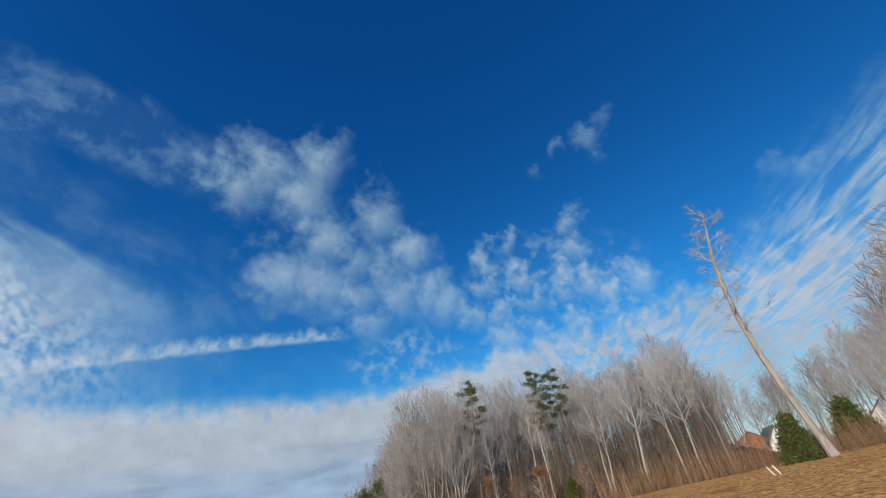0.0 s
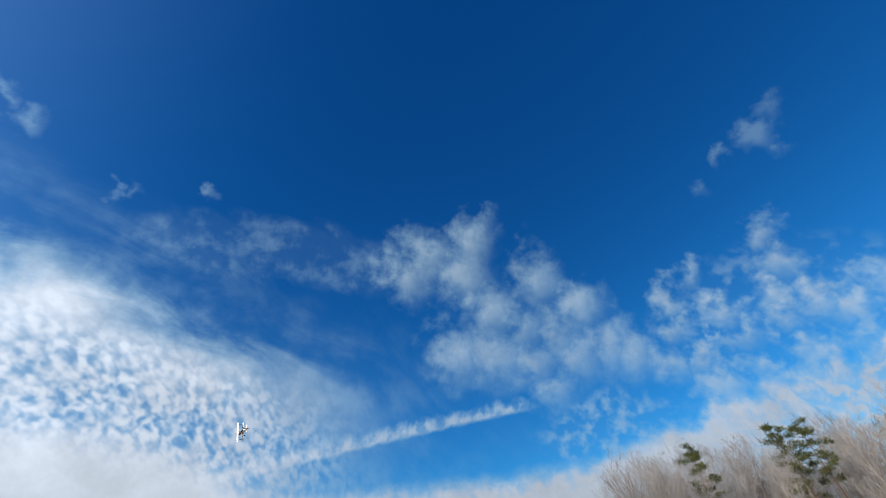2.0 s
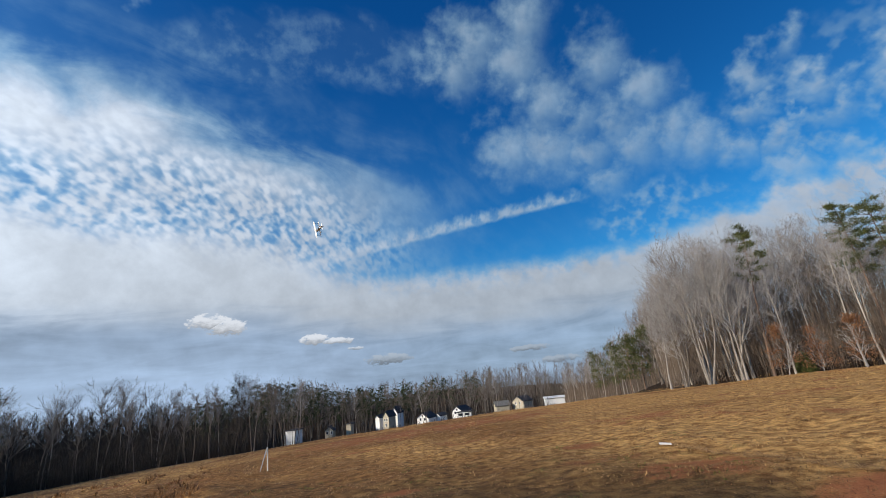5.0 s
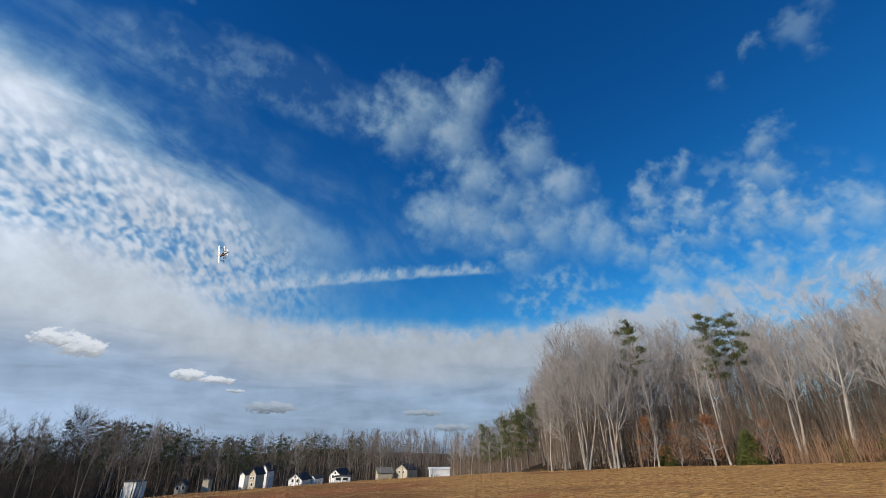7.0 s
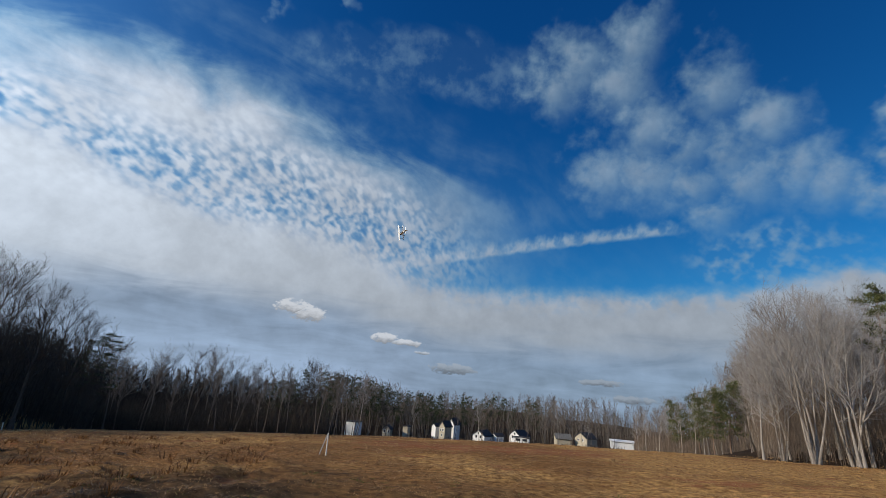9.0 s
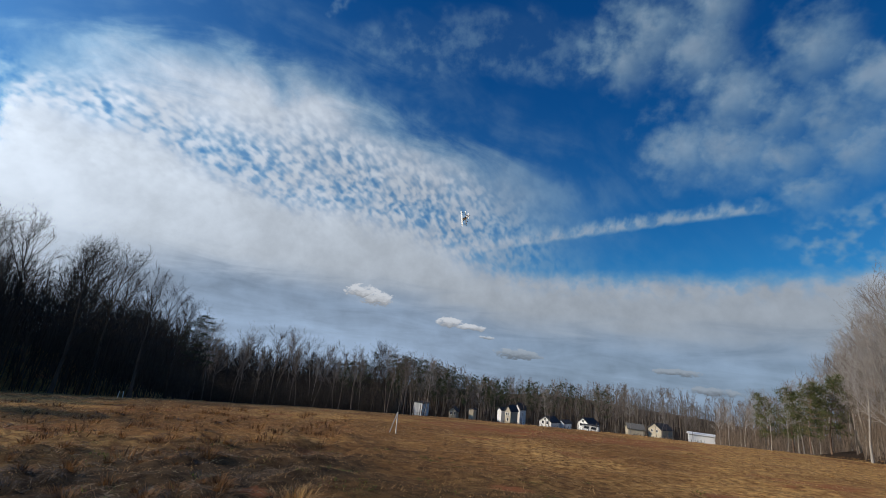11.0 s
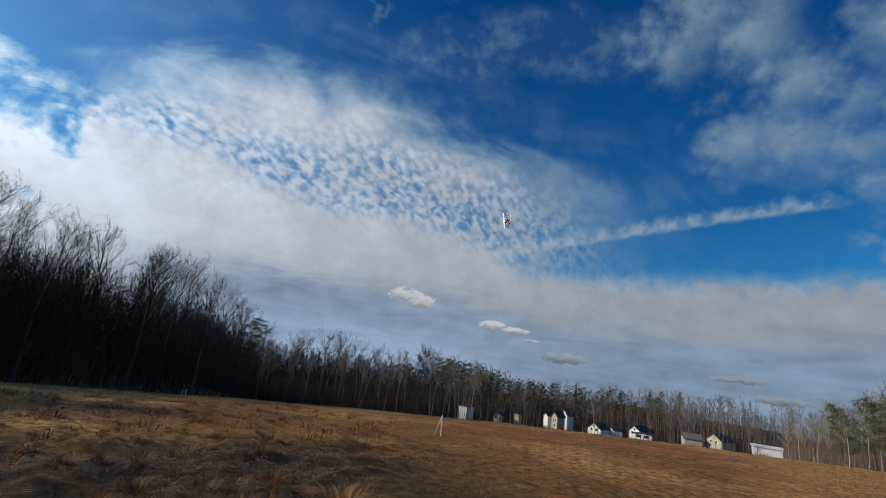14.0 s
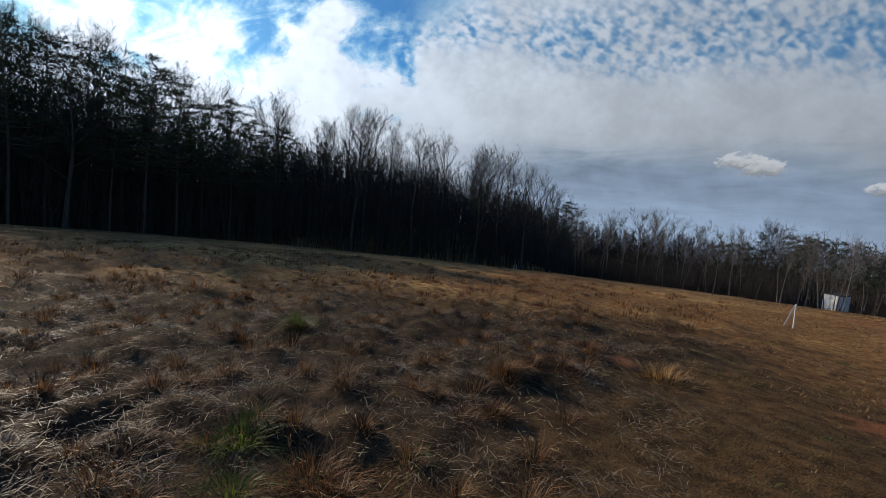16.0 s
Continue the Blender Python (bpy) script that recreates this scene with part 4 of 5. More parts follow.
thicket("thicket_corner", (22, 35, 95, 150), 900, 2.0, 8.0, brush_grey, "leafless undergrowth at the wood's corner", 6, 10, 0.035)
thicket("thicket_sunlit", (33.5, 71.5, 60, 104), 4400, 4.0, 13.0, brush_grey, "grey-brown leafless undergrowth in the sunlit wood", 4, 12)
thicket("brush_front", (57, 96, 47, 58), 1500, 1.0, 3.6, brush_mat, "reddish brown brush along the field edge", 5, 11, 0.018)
thicket("hedge_houses", (-12, 21, 158, 165), 1500, 0.7, 2.2, brush_shaded, "dark scrub and hedges before the houses", 8, 8, 0.05)
far_wood("woods_shaded", (-125, -39, 66, 112), 170, bushy, twig_shaded, 0.42, 0.70, "leafless woods in shade behind the field edge", 11)
far_wood("woods_left", (-45, -15, 120, 190), 190, distant, twig_shaded, 0.48, 0.76, "distant leafless woods", 12)
far_wood("woods_behind_houses", (-15, 37, 190, 285), 340, distant, twig_far, 0.55, 1.0, "distant leafless woods behind the houses", 13)
far_wood("pines_behind_houses", (-18, 12, 184, 240), 80, tufted, needles_far, 0.6, 0.95, "distant dark green pines behind the houses", 14)
far_wood("pines_far_edge", (-22, -13, 126, 150), 9, tufted, needles_far, 0.6, 0.85, "dark green pines among the leafless trees", 16)
far_wood("woods_sunlit", (33, 72, 76, 118), 230, sparse, twig_mid, 0.5, 0.86, "leafless woods behind the sunlit edge", 15)
far_wood("woods_right", (71, 99, 138, 170), 70, sparse, twig_mid, 0.7, 1.1, "leafless woods behind the houses by the brush", 17)

# ---------------------------------------------------------------- the standing snag, brush and evergreens at the field edge
snag_wood, snag_crown = Wood(), Wood()
rng = np.random.RandomState(5)
bow = np.array([(0, 0, -0.3), (-0.25, 0, 1.5), (-0.75, 0, 4.5), (-1.15, 0, 8.0), (-1.3, 0, 11.5), (-1.15, 0, 14.5), (-0.8, 0, 17.3), (-0.2, 0, 19.8), (0.35, 0, 22.0)])
snag_wood.tube(bow, [0.42, 0.29, 0.26, 0.24, 0.21, 0.18, 0.14, 0.09, 0.03], 8)
for q in range(34):
    s = 0.42 + 0.57 * (q + rng.rand()) / 34
    p, d = along_path(bow, s)
    a, long = q * 2.4, (3.8 if q in (3, 9, 15) else 1.9) * (0.5 + 0.7 * rng.rand())
    way = np.array([np.sin(a), np.cos(a), 0.25 + 0.5 * rng.rand()])
    limb = snag_crown.curve(rng, p, way / np.linalg.norm(way), long, 4, 0.02, 0.25)
    snag_crown.tube(limb, 0.036 * np.array([1, 0.75, 0.55, 0.4, 0.2]), 4)
    for _ in range(10):
        p2, d2 = along_path(limb, 0.2 + 0.79 * rng.rand())
        d2 = d2 / np.linalg.norm(d2) + rng.normal(0, 0.6, 3)
        e2 = p2 + d2 / np.linalg.norm(d2) * (0.5 + 0.7 * rng.rand())
        snag_crown.tube([p2, (p2 + e2) / 2 + rng.normal(0, 0.05, 3), e2], [0.02, 0.015, 0.006], 3)
        for _ in range(3):
            snag_crown.spike(e2 - 0.4 * (e2 - p2), e2 + rng.normal(0, 0.3, 3), 0.012)
snag_pair = (tri_mesh("snag_trunk", snag_wood.tris, bark_pale), tri_mesh("snag_crown", snag_crown.tris, twig_pale))
plant(snag_pair, *polar(79.3, 45), 1.0, -79.3, (0, 0), "snag_tree", "lone bowed pale trunk with short broken bare limbs", "", "tree")

bush = tree_pair("cedar_bush", shrub(7, 3.2, 1.75, 7200), (bark_shaded, cedar))
plant(bush, *polar(77.0, 46), 1.0, 0, (0, 0), "evergreen_bush", "dense dark green cedar bush by the field edge", "", "bush")
for az, r, s in ((61.9, 55, 0.55), (54.3, 58, 0.9), (64.8, 56, 0.6), (81.8, 70, 1.5), (46.5, 60, 0.6)):
    plant(bush, *polar(az, r), s, az * 9, (0, 0), "evergreen_bush", "small dark green cedar in the brush", "cedars", "bush")
beech = [tree_pair("young_beech", leafy_small(131 + k, 5.5, 2.3, 1500), (twig_pale, beech_leaf)) for k in range(2)]
for az, r, s, k in ((45.0, 58.5, 1.0, 0), (47.8, 57, 0.85, 1), (51, 57, 0.95, 0), (56, 56.5, 0.8, 1), (90, 52, 1.1, 0), (94, 50, 1.2, 1)):
    plant(beech[k], *polar(az, r), s, az * 23, (0, 0), "young_beech", "young beech still holding dry orange-brown leaves", "beeches")

# ---------------------------------------------------------------- houses


def gable_house(name, az, r, wide, deep, eave, ridge, turn, wall, roof, label, lift=0.0, windows=()):
    """A house whose gable looks along turn (degrees from towards the camera, to its right); windows: (x, z, w, h) on that gable."""
    if 3 < az < 30:
        wide, deep, eave, ridge = wide * 0.98, deep * 0.95, eave * 0.62, ridge * 0.64
    elif abs(az) < 30:
        wide, deep, eave, ridge = wide * 0.76, deep * 0.76, eave * 0.9, ridge * 0.88
    x, y = polar(az, r)
    ob = new(name)
    ob.location = (x, y, float(land(x, y)) + lift + (1.35 if abs(az) < 30 else 0))
    ob.rotation_euler = (0, 0, radians(-az - turn))
    bm = bmesh.new()
    h, d = wide / 2, deep
    rim = [(-h, -2.2), (h, -2.2), (h, eave), (0, ridge), (-h, eave)]
    front = [bm.verts.new((px, 0, pz)) for px, pz in rim]
    back = [bm.verts.new((px, d, pz)) for px, pz in rim]
    bm.faces.new(front)
    bm.faces.new(back[::-1])
    for k in range(5):
        bm.faces.new((front[k], back[k], back[(k + 1) % 5], front[(k + 1) % 5]))
    bmesh.ops.recalc_face_normals(bm, faces=bm.faces)
    me = bpy.data.meshes.new("house_wall")
    bm.to_mesh(me)
    bm.free()
    me.materials.append(wall)
    part("wall", me, ob)
    over, thick = 0.35, 0.22
    for side in (-1, 1):
        bm = bmesh.new()
        run = math.hypot(h, ridge - eave)
        nx, nz = side * (ridge - eave) / run, h / run
        low = (side * (h + over * h / run), eave - over * (ridge - eave) / run)
        pts = [low, (0, ridge), (0, ridge + thick / nz), (low[0] + nx * thick, low[1] + nz * thick)]
        a = [bm.verts.new((px + nx * 0.01, -over, pz + nz * 0.01)) for px, pz in pts]
        c = [bm.verts.new((px + nx * 0.01, d + over, pz + nz * 0.01)) for px, pz in pts]
        bm.faces.new(a)
        bm.faces.new(c[::-1])
        for k in range(4):
            bm.faces.new((a[k], c[k], c[(k + 1) % 4], a[(k + 1) % 4]))
        bmesh.ops.recalc_face_normals(bm, faces=bm.faces)
        me = bpy.data.meshes.new("house_roof")
        bm.to_mesh(me)
        bm.free()
        me.materials.append(roof)
        part("roof", me, ob)
    for wx, wz, ww, wh in windows:
        fr = part("window", box_mesh("window_frame", (ww + 0.24, 0.08, wh + 0.24), trim_mat), ob)
        fr.location = (wx, -0.04, wz)
        pn = part("pane", box_mesh("window_pane", (ww, 0.04, wh), pane_mat), fr)
        pn.location = (0, -0.045, 0)
    return tagged(ob, label, "house", "houses")


def box_mesh(name, size, mat, bevel=0.0):
    bm = bmesh.new()
    bmesh.ops.create_cube(bm, size=1.0)
    for p in bm.verts:
        p.co = Vector((p.co.x * size[0], p.co.y * size[1], p.co.z * size[2]))
    if bevel:
        bmesh.ops.bevel(bm, geom=bm.edges[:], offset=bevel, segments=2, affect="EDGES", profile=0.5)
    me = bpy.data.meshes.new(name)
    bm.to_mesh(me)
    bm.free()
    me.materials.append(mat)
    return me


R = 170
gable_house("white_shed", -11.8, 160, 4.8, 6, 3.9, 4.1, 34, siding_white, shingle_dark, "plain white boxy house beyond the field", 0.3)
gable_house("house", -7.3, R, 3.8, 6, 2.9, 4.4, 10, siding_tan, shingle_dark, "small tan gabled house among bare trees", -0.2, ((-0.7, 1.9, 0.6, 0.9), (0.8, 1.9, 0.6, 0.9)))
gable_house("house", -5.0, R + 2, 2.5, 4, 3.6, 4.0, 20, siding_tan, shingle_dark, "narrow tan house behind the trees", 0.2)
gable_house("house", -1.5, R + 6, 2.6, 6, 4.0, 5.0, 40, siding_white, shingle_dark, "white house wing with a dark roof", 0.3)
gable_house("house", -0.45, R, 3.4, 5.5, 4.4, 6.4, 38, siding_tan, shingle_dark, "tall tan gabled house with a dark roof", 0.2, ((-0.5, 2.8, 0.5, 0.8), (0.5, 2.8, 0.5, 0.8), (0.0, 1.0, 0.6, 0.9)))
gable_house("house", 0.65, R + 6, 3.2, 7, 5.0, 7.4, 26, siding_white, shingle_dark, "tall white gabled house beside the tan one", 0.2)
gable_house("house", 4.1, R, 5.0, 6.5, 2.3, 4.9, 30, siding_white, shingle_dark, "white gabled house with a dark roof", 0.2, ((-0.9, 1.1, 0.7, 0.9), (0.9, 1.1, 0.7, 0.9), (0.0, 2.3, 0.6, 0.7)))
gable_house("house", 6.0, R + 4, 2.6, 4, 2.0, 3.2, 46, siding_white, shingle_dark, "white garage with a dark roof", 0.3)
gable_house("house", 8.5, R + 4, 4.8, 6.5, 2.6, 5.2, 36, siding_white, shingle_dark, "white gabled house with a dark front roof", 0.4, ((-0.9, 1.1, 0.7, 0.9), (0.9, 1.1, 0.7, 0.9), (0.0, 2.3, 0.6, 0.7)))
gable_house("garage", 9.3, R - 4, 5.4, 3.4, 1.7, 2.0, 8, siding_white, shingle_dark, "low white garage front", 0.3, ((-1.2, 0.45, 1.6, 0.8), (1.2, 0.45, 1.6, 0.8)))
gable_house("house", 13.3, R + 4, 6.6, 5.4, 2.3, 4.4, 82, siding_tan, shingle_grey, "cream house under a grey roof", 0.6)
gable_house("house", 16.2, R + 2, 5.0, 6.5, 2.5, 5.0, 36, siding_tan, shingle_dark, "tan gabled house with a dark roof", 1.0, ((-1.0, 0.9, 0.6, 0.7), (0.9, 0.9, 0.6, 0.7)))
gable_house("house", 19.5, R, 2.8, 7.6, 1.0, 1.6, 84, siding_white, trim_mat, "long low white building", 1.7)
gable_house("house", 73.4, 128, 5.6, 9, 2.4, 4.2, 0, brick_mat, shingle_grey, "red brick gable of a house behind the brush", 0.2)
gable_house("house", 75.8, 126, 4.4, 9, 3.2, 6.0, -14, siding_white, shingle_grey, "white gable of a house behind the brush", 0.0)
gable_house("house", 78.5, 132, 9, 10.5, 2.6, 5.4, -90, siding_grey, shingle_grey, "house under a grey roof behind the cedar", 0.0)
gable_house("house", 84.6, 110, 5, 8, 4.5, 7.0, 0, siding_white, shingle_grey, "white house end behind the brush", 0.0)

# ---------------------------------------------------------------- stakes and board in the field


def stick(name, a, b, size, mat, parent):
    """A square lath from a to b."""
    a, b = Vector(a), Vector(b)
    ob = part(name, box_mesh(name, (size, size, (b - a).length), mat, size * 0.12), parent)
    ob.matrix_local = Matrix.Translation((a + b) / 2) @ (b - a).to_track_quat("Z", "Y").to_matrix().to_4x4()
    return ob


x, y = polar(-14.4, 20.5)
stakes = tagged(new("stake_frame"), "two white laths leaning together like an A", "marker stakes")
stakes.location, stakes.rotation_euler = (x, y, float(land(x, y))), (0, 0, radians(14.4))
stick("lath", (-0.19, 0, -0.05), (0.055, 0.0, 0.80), 0.04, stake_mat, stakes)
stick("lath", (0.10, 0.06, -0.05), (0.075, 0.035, 0.84), 0.04, stake_mat, stakes)
x, y = polar(73.9, 30.5)
stakes = tagged(new("stake_frame"), "two white laths leaning side by side in the grass", "marker stakes")
stakes.location, stakes.rotation_euler = (x, y, float(land(x, y))), (0, 0, radians(-73.9))
stick("lath", (0.05, 0, -0.05), (-0.18, 0.0, 0.42), 0.04, stake_mat, stakes)
stick("lath", (0.33, 0, -0.05), (0.12, 0.0, 0.45), 0.04, stake_mat, stakes)
for az, lean in ((-44.6, 0.05), (-44.15, -0.10)):
    x, y = polar(az, 53)
    post = tagged(new("marker_post"), "short pale wooden post at the edge of the shaded wood", "post", "edge posts")
    post.location = (x, y, float(land(x, y)))
    stick("shaft", (0, 0, -0.1), (lean, 0, 0.55), 0.055, stake_mat, post)
    stick("top_cap", (lean, 0, 0.552), (lean, 0, 0.58), 0.075, stake_mat, post)
x, y = polar(32.0, 11.1)
board = tagged(new("board", box_mesh("board", (0.24, 0.10, 0.025), stake_mat, 0.004)), "small weathered white board lying in the grass", "board")
board.location, board.rotation_euler = (x, y, float(land(x, y)) + 0.06), (0.05, 0.08, radians(-25))

# ---------------------------------------------------------------- model biplane in the air
plane_white = plain("white_film", (0.80, 0.80, 0.78), 0.3, 0.04, 6.0)
plane_dark = plain("dark_film", (0.02, 0.022, 0.03), 0.3, 0.1, 6.0)
plane_wood = plain("prop_wood", (0.30, 0.17, 0.07), 0.4, 0.15, 20.0)


def wing_mesh(name, span, chord, thick, mat, taper=0.85):
    """A round-nosed wing panel, tip to tip, rounded at the tips."""
    bm = bmesh.new()
    prof = [(0.5, 0.0), (0.42, 0.45), (0.2, 0.62), (-0.15, 0.42), (-0.5, 0.03), (-0.15, -0.25), (0.2, -0.35), (0.42, -0.28)]
    rows = []
    for k in range(9):
        f = -1 + 2 * k / 8
        c = chord * (1 - (1 - taper) * abs(f)) * (0.55 if abs(f) == 1 else 1)
        rows.append([bm.verts.new((f * span / 2, px * c, pz * thick * (0.5 if abs(f) == 1 else 1))) for px, pz in prof])
    for r0, r1 in zip(rows, rows[1:]):
        for q in range(8):
            bm.faces.new((r0[q], r0[(q + 1) % 8], r1[(q + 1) % 8], r1[q]))
    bm.faces.new(rows[0][::-1])
    bm.faces.new(rows[-1])
    bmesh.ops.recalc_face_normals(bm, faces=bm.faces)
    me = bpy.data.meshes.new(name)
    bm.to_mesh(me)
    bm.free()
    me.materials.append(mat)
    return me


def lathe(name, prof, mat, sides=14, axis="Y", squash=(1.0, 1.0)):
    """A body of rings (position, radius) along an axis."""
    bm = bmesh.new()
    rows = []
    for p, r in prof:
        row = []
        for q in range(sides):
            a = 2 * math.pi * q / sides
            x_, z_ = math.cos(a) * r * squash[0], math.sin(a) * r * squash[1]
            row.append(bm.verts.new((x_, p, z_) if axis == "Y" else (p, x_, z_)))
        rows.append(row)
    for r0, r1 in zip(rows, rows[1:]):
        for q in range(sides):
            bm.faces.new((r0[q], r0[(q + 1) % sides], r1[(q + 1) % sides], r1[q]))
    bm.faces.new(rows[0])
    bm.faces.new(rows[-1][::-1])
    bmesh.ops.recalc_face_normals(bm, faces=bm.faces)
    me = bpy.data.meshes.new(name)
    bm.to_mesh(me)
    bm.free()
    me.materials.append(mat)
    return me


plane = tagged(new("model_biplane"), "small white radio-controlled biplane with dark trim, flying", "model plane")
part("fuselage", lathe("fuselage", [(0.46, 0.05), (0.44, 0.085), (0.2, 0.10), (0.0, 0.095), (-0.3, 0.06), (-0.58, 0.025)], plane_white, 14, "Y", (0.8, 1.1)), plane)
part("belly_stripe", lathe("belly_stripe", [(0.30, 0.06), (0.0, 0.085), (-0.3, 0.055), (-0.56, 0.024)], plane_dark, 10, "Y", (0.78, 1.0)), plane, "dark lower stripe").location = (0, 0, -0.028)
part("canopy", lathe("canopy", [(0.05, 0.01), (0.0, 0.05), (-0.09, 0.055), (-0.2, 0.015)], plane_dark, 10), plane, "dark canopy").location = (0, 0, 0.085)
part("cowling", lathe("cowling", [(0.50, 0.07), (0.485, 0.10), (0.38, 0.105)], plane_dark, 16), plane, "dark round cowling")
part("upper_wing", wing_mesh("upper_wing", 1.25, 0.23, 0.055, plane_white), plane).location = (0, 0.20, 0.24)
part("lower_wing", wing_mesh("lower_wing", 1.15, 0.22, 0.055, plane_white), plane).location = (0, 0.10, -0.06)
part("tailplane", wing_mesh("tailplane", 0.48, 0.17, 0.02, plane_white, 0.7), plane).location = (0, -0.52, 0.03)
fin = part("fin", wing_mesh("fin", 0.42, 0.18, 0.018, plane_white, 0.7), plane)
fin.location, fin.rotation_euler = (0, -0.54, 0.07), (0, radians(90), 0)
for sx in (-1, 1):
    for dy_ in (0.07, -0.07):
        stick("strut", (sx * 0.46, 0.12 + dy_, -0.05), (sx * 0.46, 0.20 + dy_, 0.235), 0.014, plane_dark, plane)
    stick("cabane", (sx * 0.06, 0.2, 0.09), (sx * 0.1, 0.2, 0.235), 0.014, plane_dark, plane)
    stick("gear_leg", (sx * 0.05, 0.25, -0.09), (sx * 0.17, 0.28, -0.24), 0.02, plane_white, plane)
    wheel = part("wheel", lathe("wheel", [(-0.02, 0.03), (-0.018, 0.052), (0.018, 0.052), (0.02, 0.03)], plane_dark, 16, "X"), plane)
    wheel.location = (sx * 0.185, 0.28, -0.25)
prop = part("propeller", wing_mesh("propeller", 0.36, 0.035, 0.02, plane_wood, 0.6), plane)
prop.location, prop.rotation_euler = (0, 0.515, 0), (radians(70), radians(35), 0)
part("spinner", lathe("spinner", [(0.575, 0.006), (0.55, 0.02), (0.51, 0.035)], plane_white, 12), plane)
eye_way = Vector((math.sin(radians(-8.1)) * math.cos(radians(20.5)), math.cos(radians(-8.1)) * math.cos(radians(20.5)), math.sin(radians(20.5))))
span_way = Vector((-0.16, -0.10, 0.98)).normalized()
nose_way = Vector((-0.50, 0.72, 0.30))
nose_way = (nose_way - span_way * nose_way.dot(span_way)).normalized()
top_way = span_way.cross(nose_way)
turned = Matrix((span_way, nose_way, top_way)).transposed().to_4x4()
plane.matrix_world = Matrix.Translation(Vector((0, 0, 1.65)) + eye_way * 33) @ turned

# ---------------------------------------------------------------- grass


def sheet_of(name, verts, faces, mat, label):
    me = bpy.data.meshes.new(name)
    me.vertices.add(len(verts))
    me.vertices.foreach_set("co", np.asarray(verts, np.float32).reshape(-1))
    k = len(faces)
    me.loops.add(3 * k)
    me.loops.foreach_set("vertex_index", np.asarray(faces, np.int32).reshape(-1))
    me.polygons.add(k)
    me.polygons.foreach_set("loop_start", np.arange(0, 3 * k, 3, dtype=np.int32))
    me.polygons.foreach_set("loop_total", np.full(k, 3, np.int32))
    me.materials.append(mat)
    me.update(calc_edges=True)
    return tagged(new(name, me), label, "grass", kind="stuff")


def blades(base, long, wide, lean, rng, bent=True, way=None):
    """Pointed blades from base points; lean 0 stands, 1 lies down. Returns vertices and faces."""
    k = len(base)
    a = rng.uniform(0, 2 * np.pi, k) if way is None else way + rng.normal(0, 0.5, k)
    lean = np.clip(lean, 0, 1.0)
    out = np.stack([np.sin(a), np.cos(a), np.zeros(k)], 1)
    up = np.array([0, 0, 1.0])
    h = np.cos(lean * np.pi / 2)[:, None]
    o = np.sin(lean * np.pi / 2)[:, None]
    side = np.stack([np.cos(a), -np.sin(a), np.zeros(k)], 1) * (wide * 0.5)[:, None]
    ll = long[:, None]
    if not bent:
        tip = base + ll * (out * o + up * h)
        return np.stack([base - side, base + side, tip], 1).reshape(-1, 3), np.arange(3 * k).reshape(-1, 3)
    mid = base + ll * 0.5 * (out * o * 0.7 + up * (h * 0.95 + 0.08))
    tip = base + ll * (out * (o * 0.9 + 0.15) + up * h * 0.82)
    v_ = np.stack([base - side, base + side, mid + side * 0.7, mid - side * 0.7, tip], 1).reshape(-1, 3)
    f0 = np.arange(k)[:, None] * 5
    return v_, np.concatenate([f0 + np.array([0, 1, 2]), f0 + np.array([0, 2, 3]), f0 + np.array([3, 2, 4])])


def spots(rng, count, az0, az1, r0, r1, even=0.5):
    """Places in a fan; even 1: same count on every metre, 0: nearer ones denser."""
    az = np.radians(rng.uniform(az0, az1, count))
    f = rng.rand(count)
    r = (1 - even) * r0 * (r1 / r0) ** f + even * np.sqrt(r0 ** 2 + f * (r1 ** 2 - r0 ** 2))
    return np.sin(az) * r, np.cos(az) * r, r


def patchy(x, y):
    """Slow variation over the field, about 0 to 1."""
    return 0.5 + 0.25 * np.sin(0.9 * x + 1.3 * np.sin(0.7 * y)) + 0.25 * np.sin(1.1 * y + 1.7 * np.sin(0.5 * x + 2))


def seat(x, y, lift=-0.01):
    return np.stack([x, y, land(x, y) + lift], 1)


rng = np.random.RandomState(21)
# short dead grass close by: mown on one side, matted and clumped on the other


def clumped(x, y):
    return 0.5 + 0.5 * np.sin(4.1 * x + 1.9 * np.sin(2.9 * y)) * np.sin(3.7 * y + 2.2 * np.sin(2.3 * x + 1))


x, y, r = spots(rng, 64000, -116, 62, 1.6, 9.5, 0.35)
rough_side = np.clip((0.6 - (x + 0.08 * y + 2.4 + 0.5 * np.sin(1.3 * y))) / 1.2, 0, 1)
mown = (rough_side < 0.5) & (rng.rand(len(x)) < 0.75)
v_, f_ = blades(seat(x, y)[mown], (0.03 + 0.05 * rng.rand(len(x)))[mown], (0.003 + 0.003 * rng.rand(len(x)) + 0.0004 * r)[mown], (0.35 + 0.5 * rng.rand(len(x)))[mown], rng)
sheet_of("grass_mown", v_, f_, mown_mat, "short mown dead grass")
matted = (rough_side >= 0.5) & (rng.rand(len(x)) < clumped(x, y) ** 1.5)
v_, f_ = blades(seat(x, y)[matted], (0.025 + 0.04 * rng.rand(len(x)))[matted] * (0.4 + 0.9 * clumped(x, y)[matted]), (0.002 + 0.003 * rng.rand(len(x)) + 0.0003 * r)[matted], (0.4 + 0.55 * rng.rand(len(x)))[matted], rng)
sheet_of("grass_matted", v_, f_, thatch, "matted grey-brown dead grass")
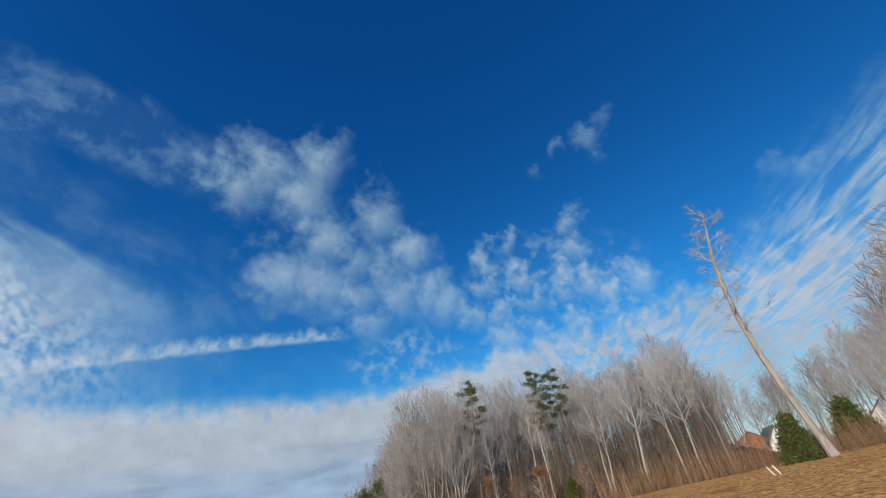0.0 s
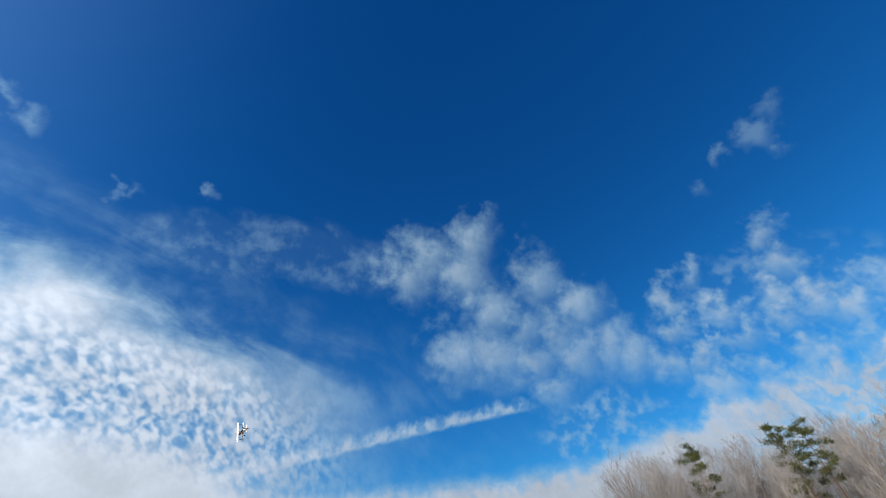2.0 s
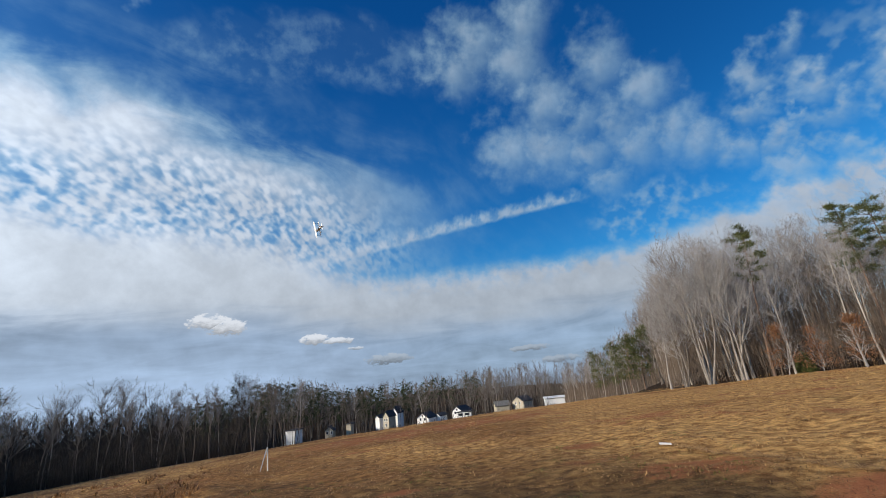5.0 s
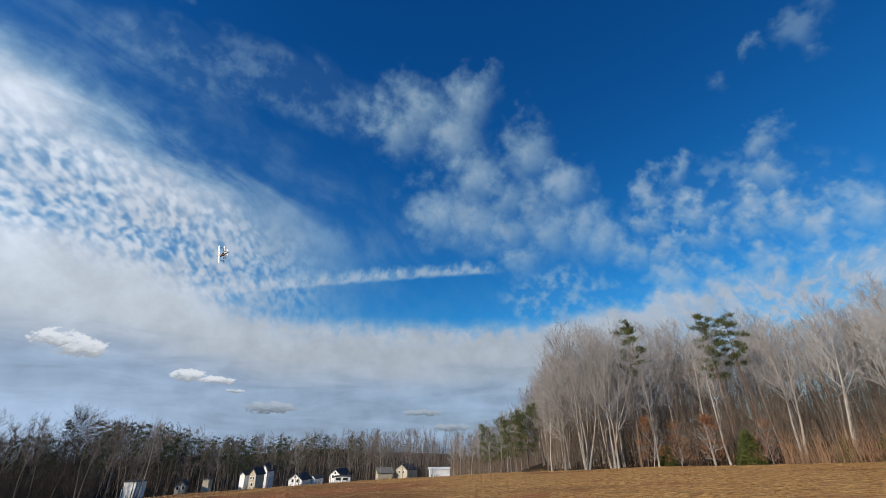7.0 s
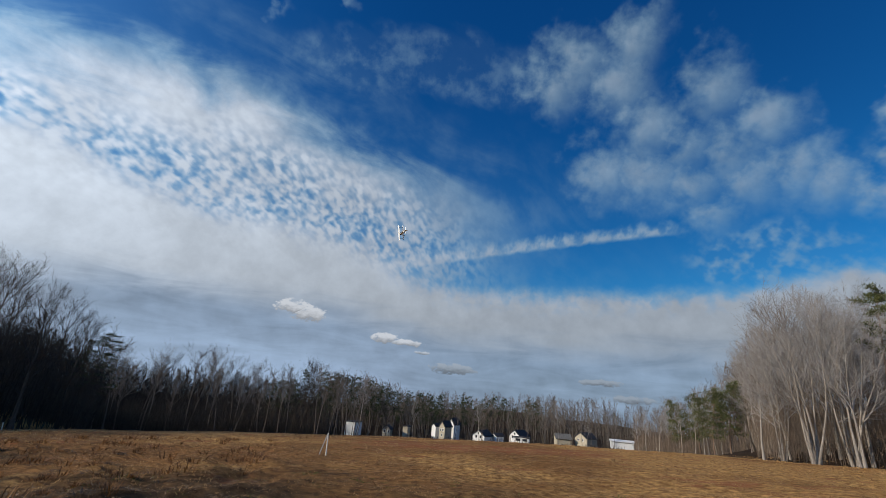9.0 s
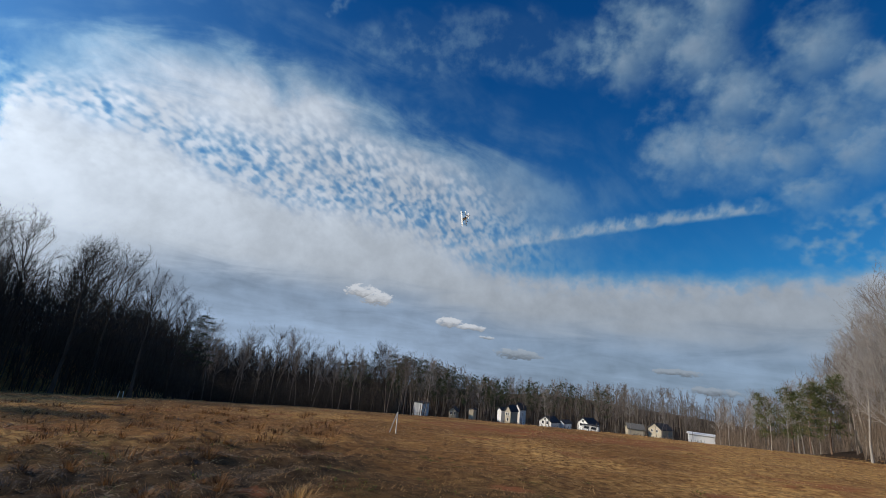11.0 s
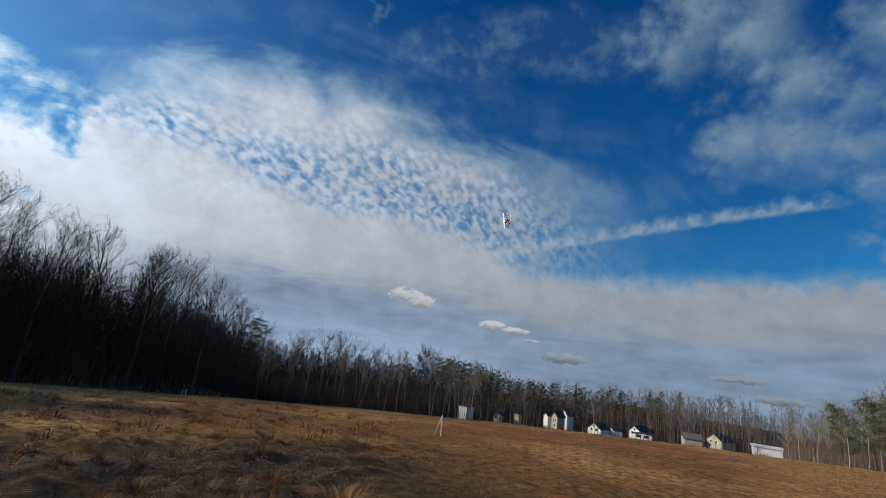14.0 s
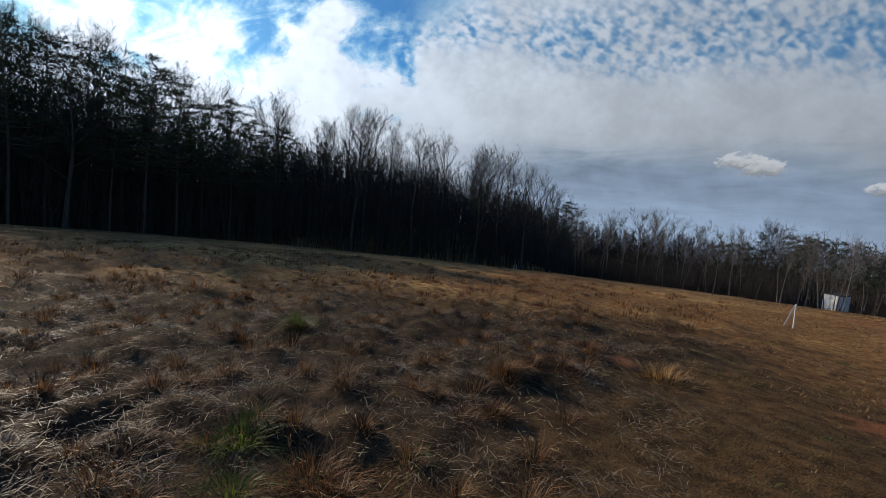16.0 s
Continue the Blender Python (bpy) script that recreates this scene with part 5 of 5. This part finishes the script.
# flattened straw
x, y, r = spots(rng, 20000, -116, -20, 1.8, 12, 0.35)
keep = patchy(x * 2.3 + 5, y * 2.3) > 0.40 + 0.3 * (r < 3)
x, y, r = x[keep], y[keep], r[keep]
v_, f_ = blades(seat(x, y, 0.02 + 0.03 * rng.rand(len(x))), 0.05 + 0.17 * rng.rand(len(x)) ** 2, 0.003 + 0.004 * rng.rand(len(x)) + 0.0004 * r, 0.90 + 0.10 * rng.rand(len(x)), rng)
sheet_of("straw_loose", v_, f_, thatch, "flattened loose straw")
# broken stalks of last year's growth, lying crosswise on the dark litter
x, y, r = spots(rng, 2600, -116, -30, 2.0, 12, 0.5)
keep = clumped(x * 0.5 + 3, y * 0.5) > 0.50
x, y, r = x[keep], y[keep], r[keep]
v_, f_ = blades(seat(x, y, 0.02 + 0.03 * rng.rand(len(x))), 0.04 + 0.13 * rng.rand(len(x)), 0.004 + 0.003 * rng.rand(len(x)) + 0.0004 * r, 0.84 + 0.16 * rng.rand(len(x)), rng, False)
sheet_of("straw_stalks", v_, f_, pale_straw, "pale broken stalks lying on dark litter")
# further out
x, y, r = spots(rng, 120000, -118, 72, 8.0, 25, 0.6)
v_, f_ = blades(seat(x, y), (0.03 + 0.055 * rng.rand(len(x))) * (0.4 + 1.0 * clumped(x * 0.6, y * 0.6)), 0.007 + 0.0009 * r, 0.45 + 0.45 * rng.rand(len(x)), rng, False)
sheet_of("grass_middle", v_, f_, straw, "dead winter grass")
x, y, r = spots(rng, 150000, -118, 100, 22, 68, 0.7)
v_, f_ = blades(seat(x, y), (0.05 + 0.10 * rng.rand(len(x))) * (0.3 + 1.1 * clumped(x * 0.33, y * 0.33)), 0.012 + 0.0016 * r, 0.5 + 0.45 * rng.rand(len(x)), rng, False)
sheet_of("grass_far", v_, f_, straw, "golden dead grass over the field")


def tufts(name, count, az0, az1, r0, r1, per, tall, wide, mat, label, seed, spread=0.16, lean=0.10):
    rng = np.random.RandomState(seed)
    cx, cy, cr = spots(rng, count, az0, az1, r0, r1, 0.6)
    size = 0.6 + 0.8 * rng.rand(count)
    ox, oy = rng.normal(0, spread, count * per), rng.normal(0, spread, count * per)
    s = np.repeat(size, per)
    bx, by = np.repeat(cx, per) + ox * s, np.repeat(cy, per) + oy * s
    far_out = np.hypot(ox, oy) / spread
    v_, f_ = blades(seat(bx, by), tall * s * (0.5 + 0.6 * rng.rand(len(bx))), wide * (0.7 + 0.6 * rng.rand(len(bx))) * (1 + 0.06 * np.hypot(bx, by)), lean + 0.34 * far_out + 0.2 * rng.rand(len(bx)), rng, True, np.arctan2(ox, oy))
    return sheet_of(name, v_, f_, mat, label)


tufts("sedge_near", 250, -116, -32, 2.8, 14, 120, 0.20, 0.006, sedge, "clumps of rusty brown sedge grass", 31, 0.075)
tufts("sedge_middle", 330, -118, -20, 10, 30, 45, 0.30, 0.012, sedge, "clumps of rusty brown sedge grass further out", 32, 0.22)
tufts("dark_tussocks", 300, -116, -30, 3.0, 22, 70, 0.13, 0.007, brush_grey, "low dark tussocks of dead weeds", 36, 0.12, 0.25)
tufts("straw_clumps", 1500, -118, 80, 9, 36, 36, 0.065, 0.010, straw, "clumps of pale dry grass", 33, 0.22, 0.50)
tufts("golden_grass", 2600, -8, 92, 6.5, 34, 40, 0.055, 0.010, straw, "taller golden grass", 34, 0.28, 0.50)
tufts("mown_clumps", 1500, -34, 64, 2.4, 15, 26, 0.055, 0.006, mown_mat, "short clumps in the mown grass", 37, 0.09, 0.35)
tufts("mown_straw", 700, -34, 64, 2.6, 16, 18, 0.05, 0.006, straw, "dry straw-coloured clumps in the mown grass", 38, 0.09, 0.45)
tufts("green_shoots", 190, -116, 40, 2.5, 14, 50, 0.07, 0.006, green, "low green shoots among the dead grass", 35, 0.2)


def grass_tuft(x, y, count, tall, wide, mat, label, seed, spread=0.12):
    rng = np.random.RandomState(seed)
    bx, by = rng.normal(0, spread, count), rng.normal(0, spread, count)
    base = np.stack([bx, by, land(x + bx, y + by) - float(land(x, y)) - 0.01], 1)
    v_, f_ = blades(base, tall * (0.5 + 0.6 * rng.rand(count)), np.full(count, wide), 0.10 + 0.34 * np.hypot(bx, by) / spread + 0.2 * rng.rand(count), rng, True, np.arctan2(bx, by))
    ob = sheet_of("grass_tuft", v_, f_, mat, label)
    ob.location = (x, y, float(land(x, y)))
    return tagged(ob, label, "grass tuft", "tufts", "stuff")


grass_tuft(-3.40, 1.02, 420, 0.26, 0.008, green, "bright green tuft of living grass", 41)
grass_tuft(-6.75, 2.45, 300, 0.24, 0.010, green, "green tuft of living grass in dead sedge", 42, 0.16)
grass_tuft(-2.75, 0.85, 200, 0.18, 0.007, green, "small green tuft of living grass", 43, 0.10)
grass_tuft(-2.55, 2.1, 160, 0.10, 0.007, green, "low pale green tuft", 44, 0.14)
grass_tuft(-3.75, 4.05, 520, 0.28, 0.007, sedge, "rusty tuft of dry sedge", 45, 0.15)
grass_tuft(-3.05, 6.6, 420, 0.30, 0.010, straw, "pale tussock of bent dry grass", 46, 0.26)
grass_tuft(-2.75, 1.35, 480, 0.24, 0.007, sedge, "rusty tuft of dry sedge beside green shoots", 47, 0.17)

# a raked line of pale straw
k = 520
f = rng.rand(k)
x = 5.95 + 0.45 * (f - 0.15) ** 2 + rng.normal(0, 0.03, k) + 0.05 * np.sin(9 * f)
y = 9.2 - 6.4 * f
v_, f_ = blades(seat(x, y, 0.02 + 0.05 * rng.rand(k)), 0.10 + 0.22 * rng.rand(k), 0.007 + 0.006 * rng.rand(k), 0.86 + 0.14 * rng.rand(k), rng, True, np.pi * (rng.rand(k) < 0.5))
sheet_of("straw_windrow", v_, f_, straw, "raked line of pale straw at the mown edge")
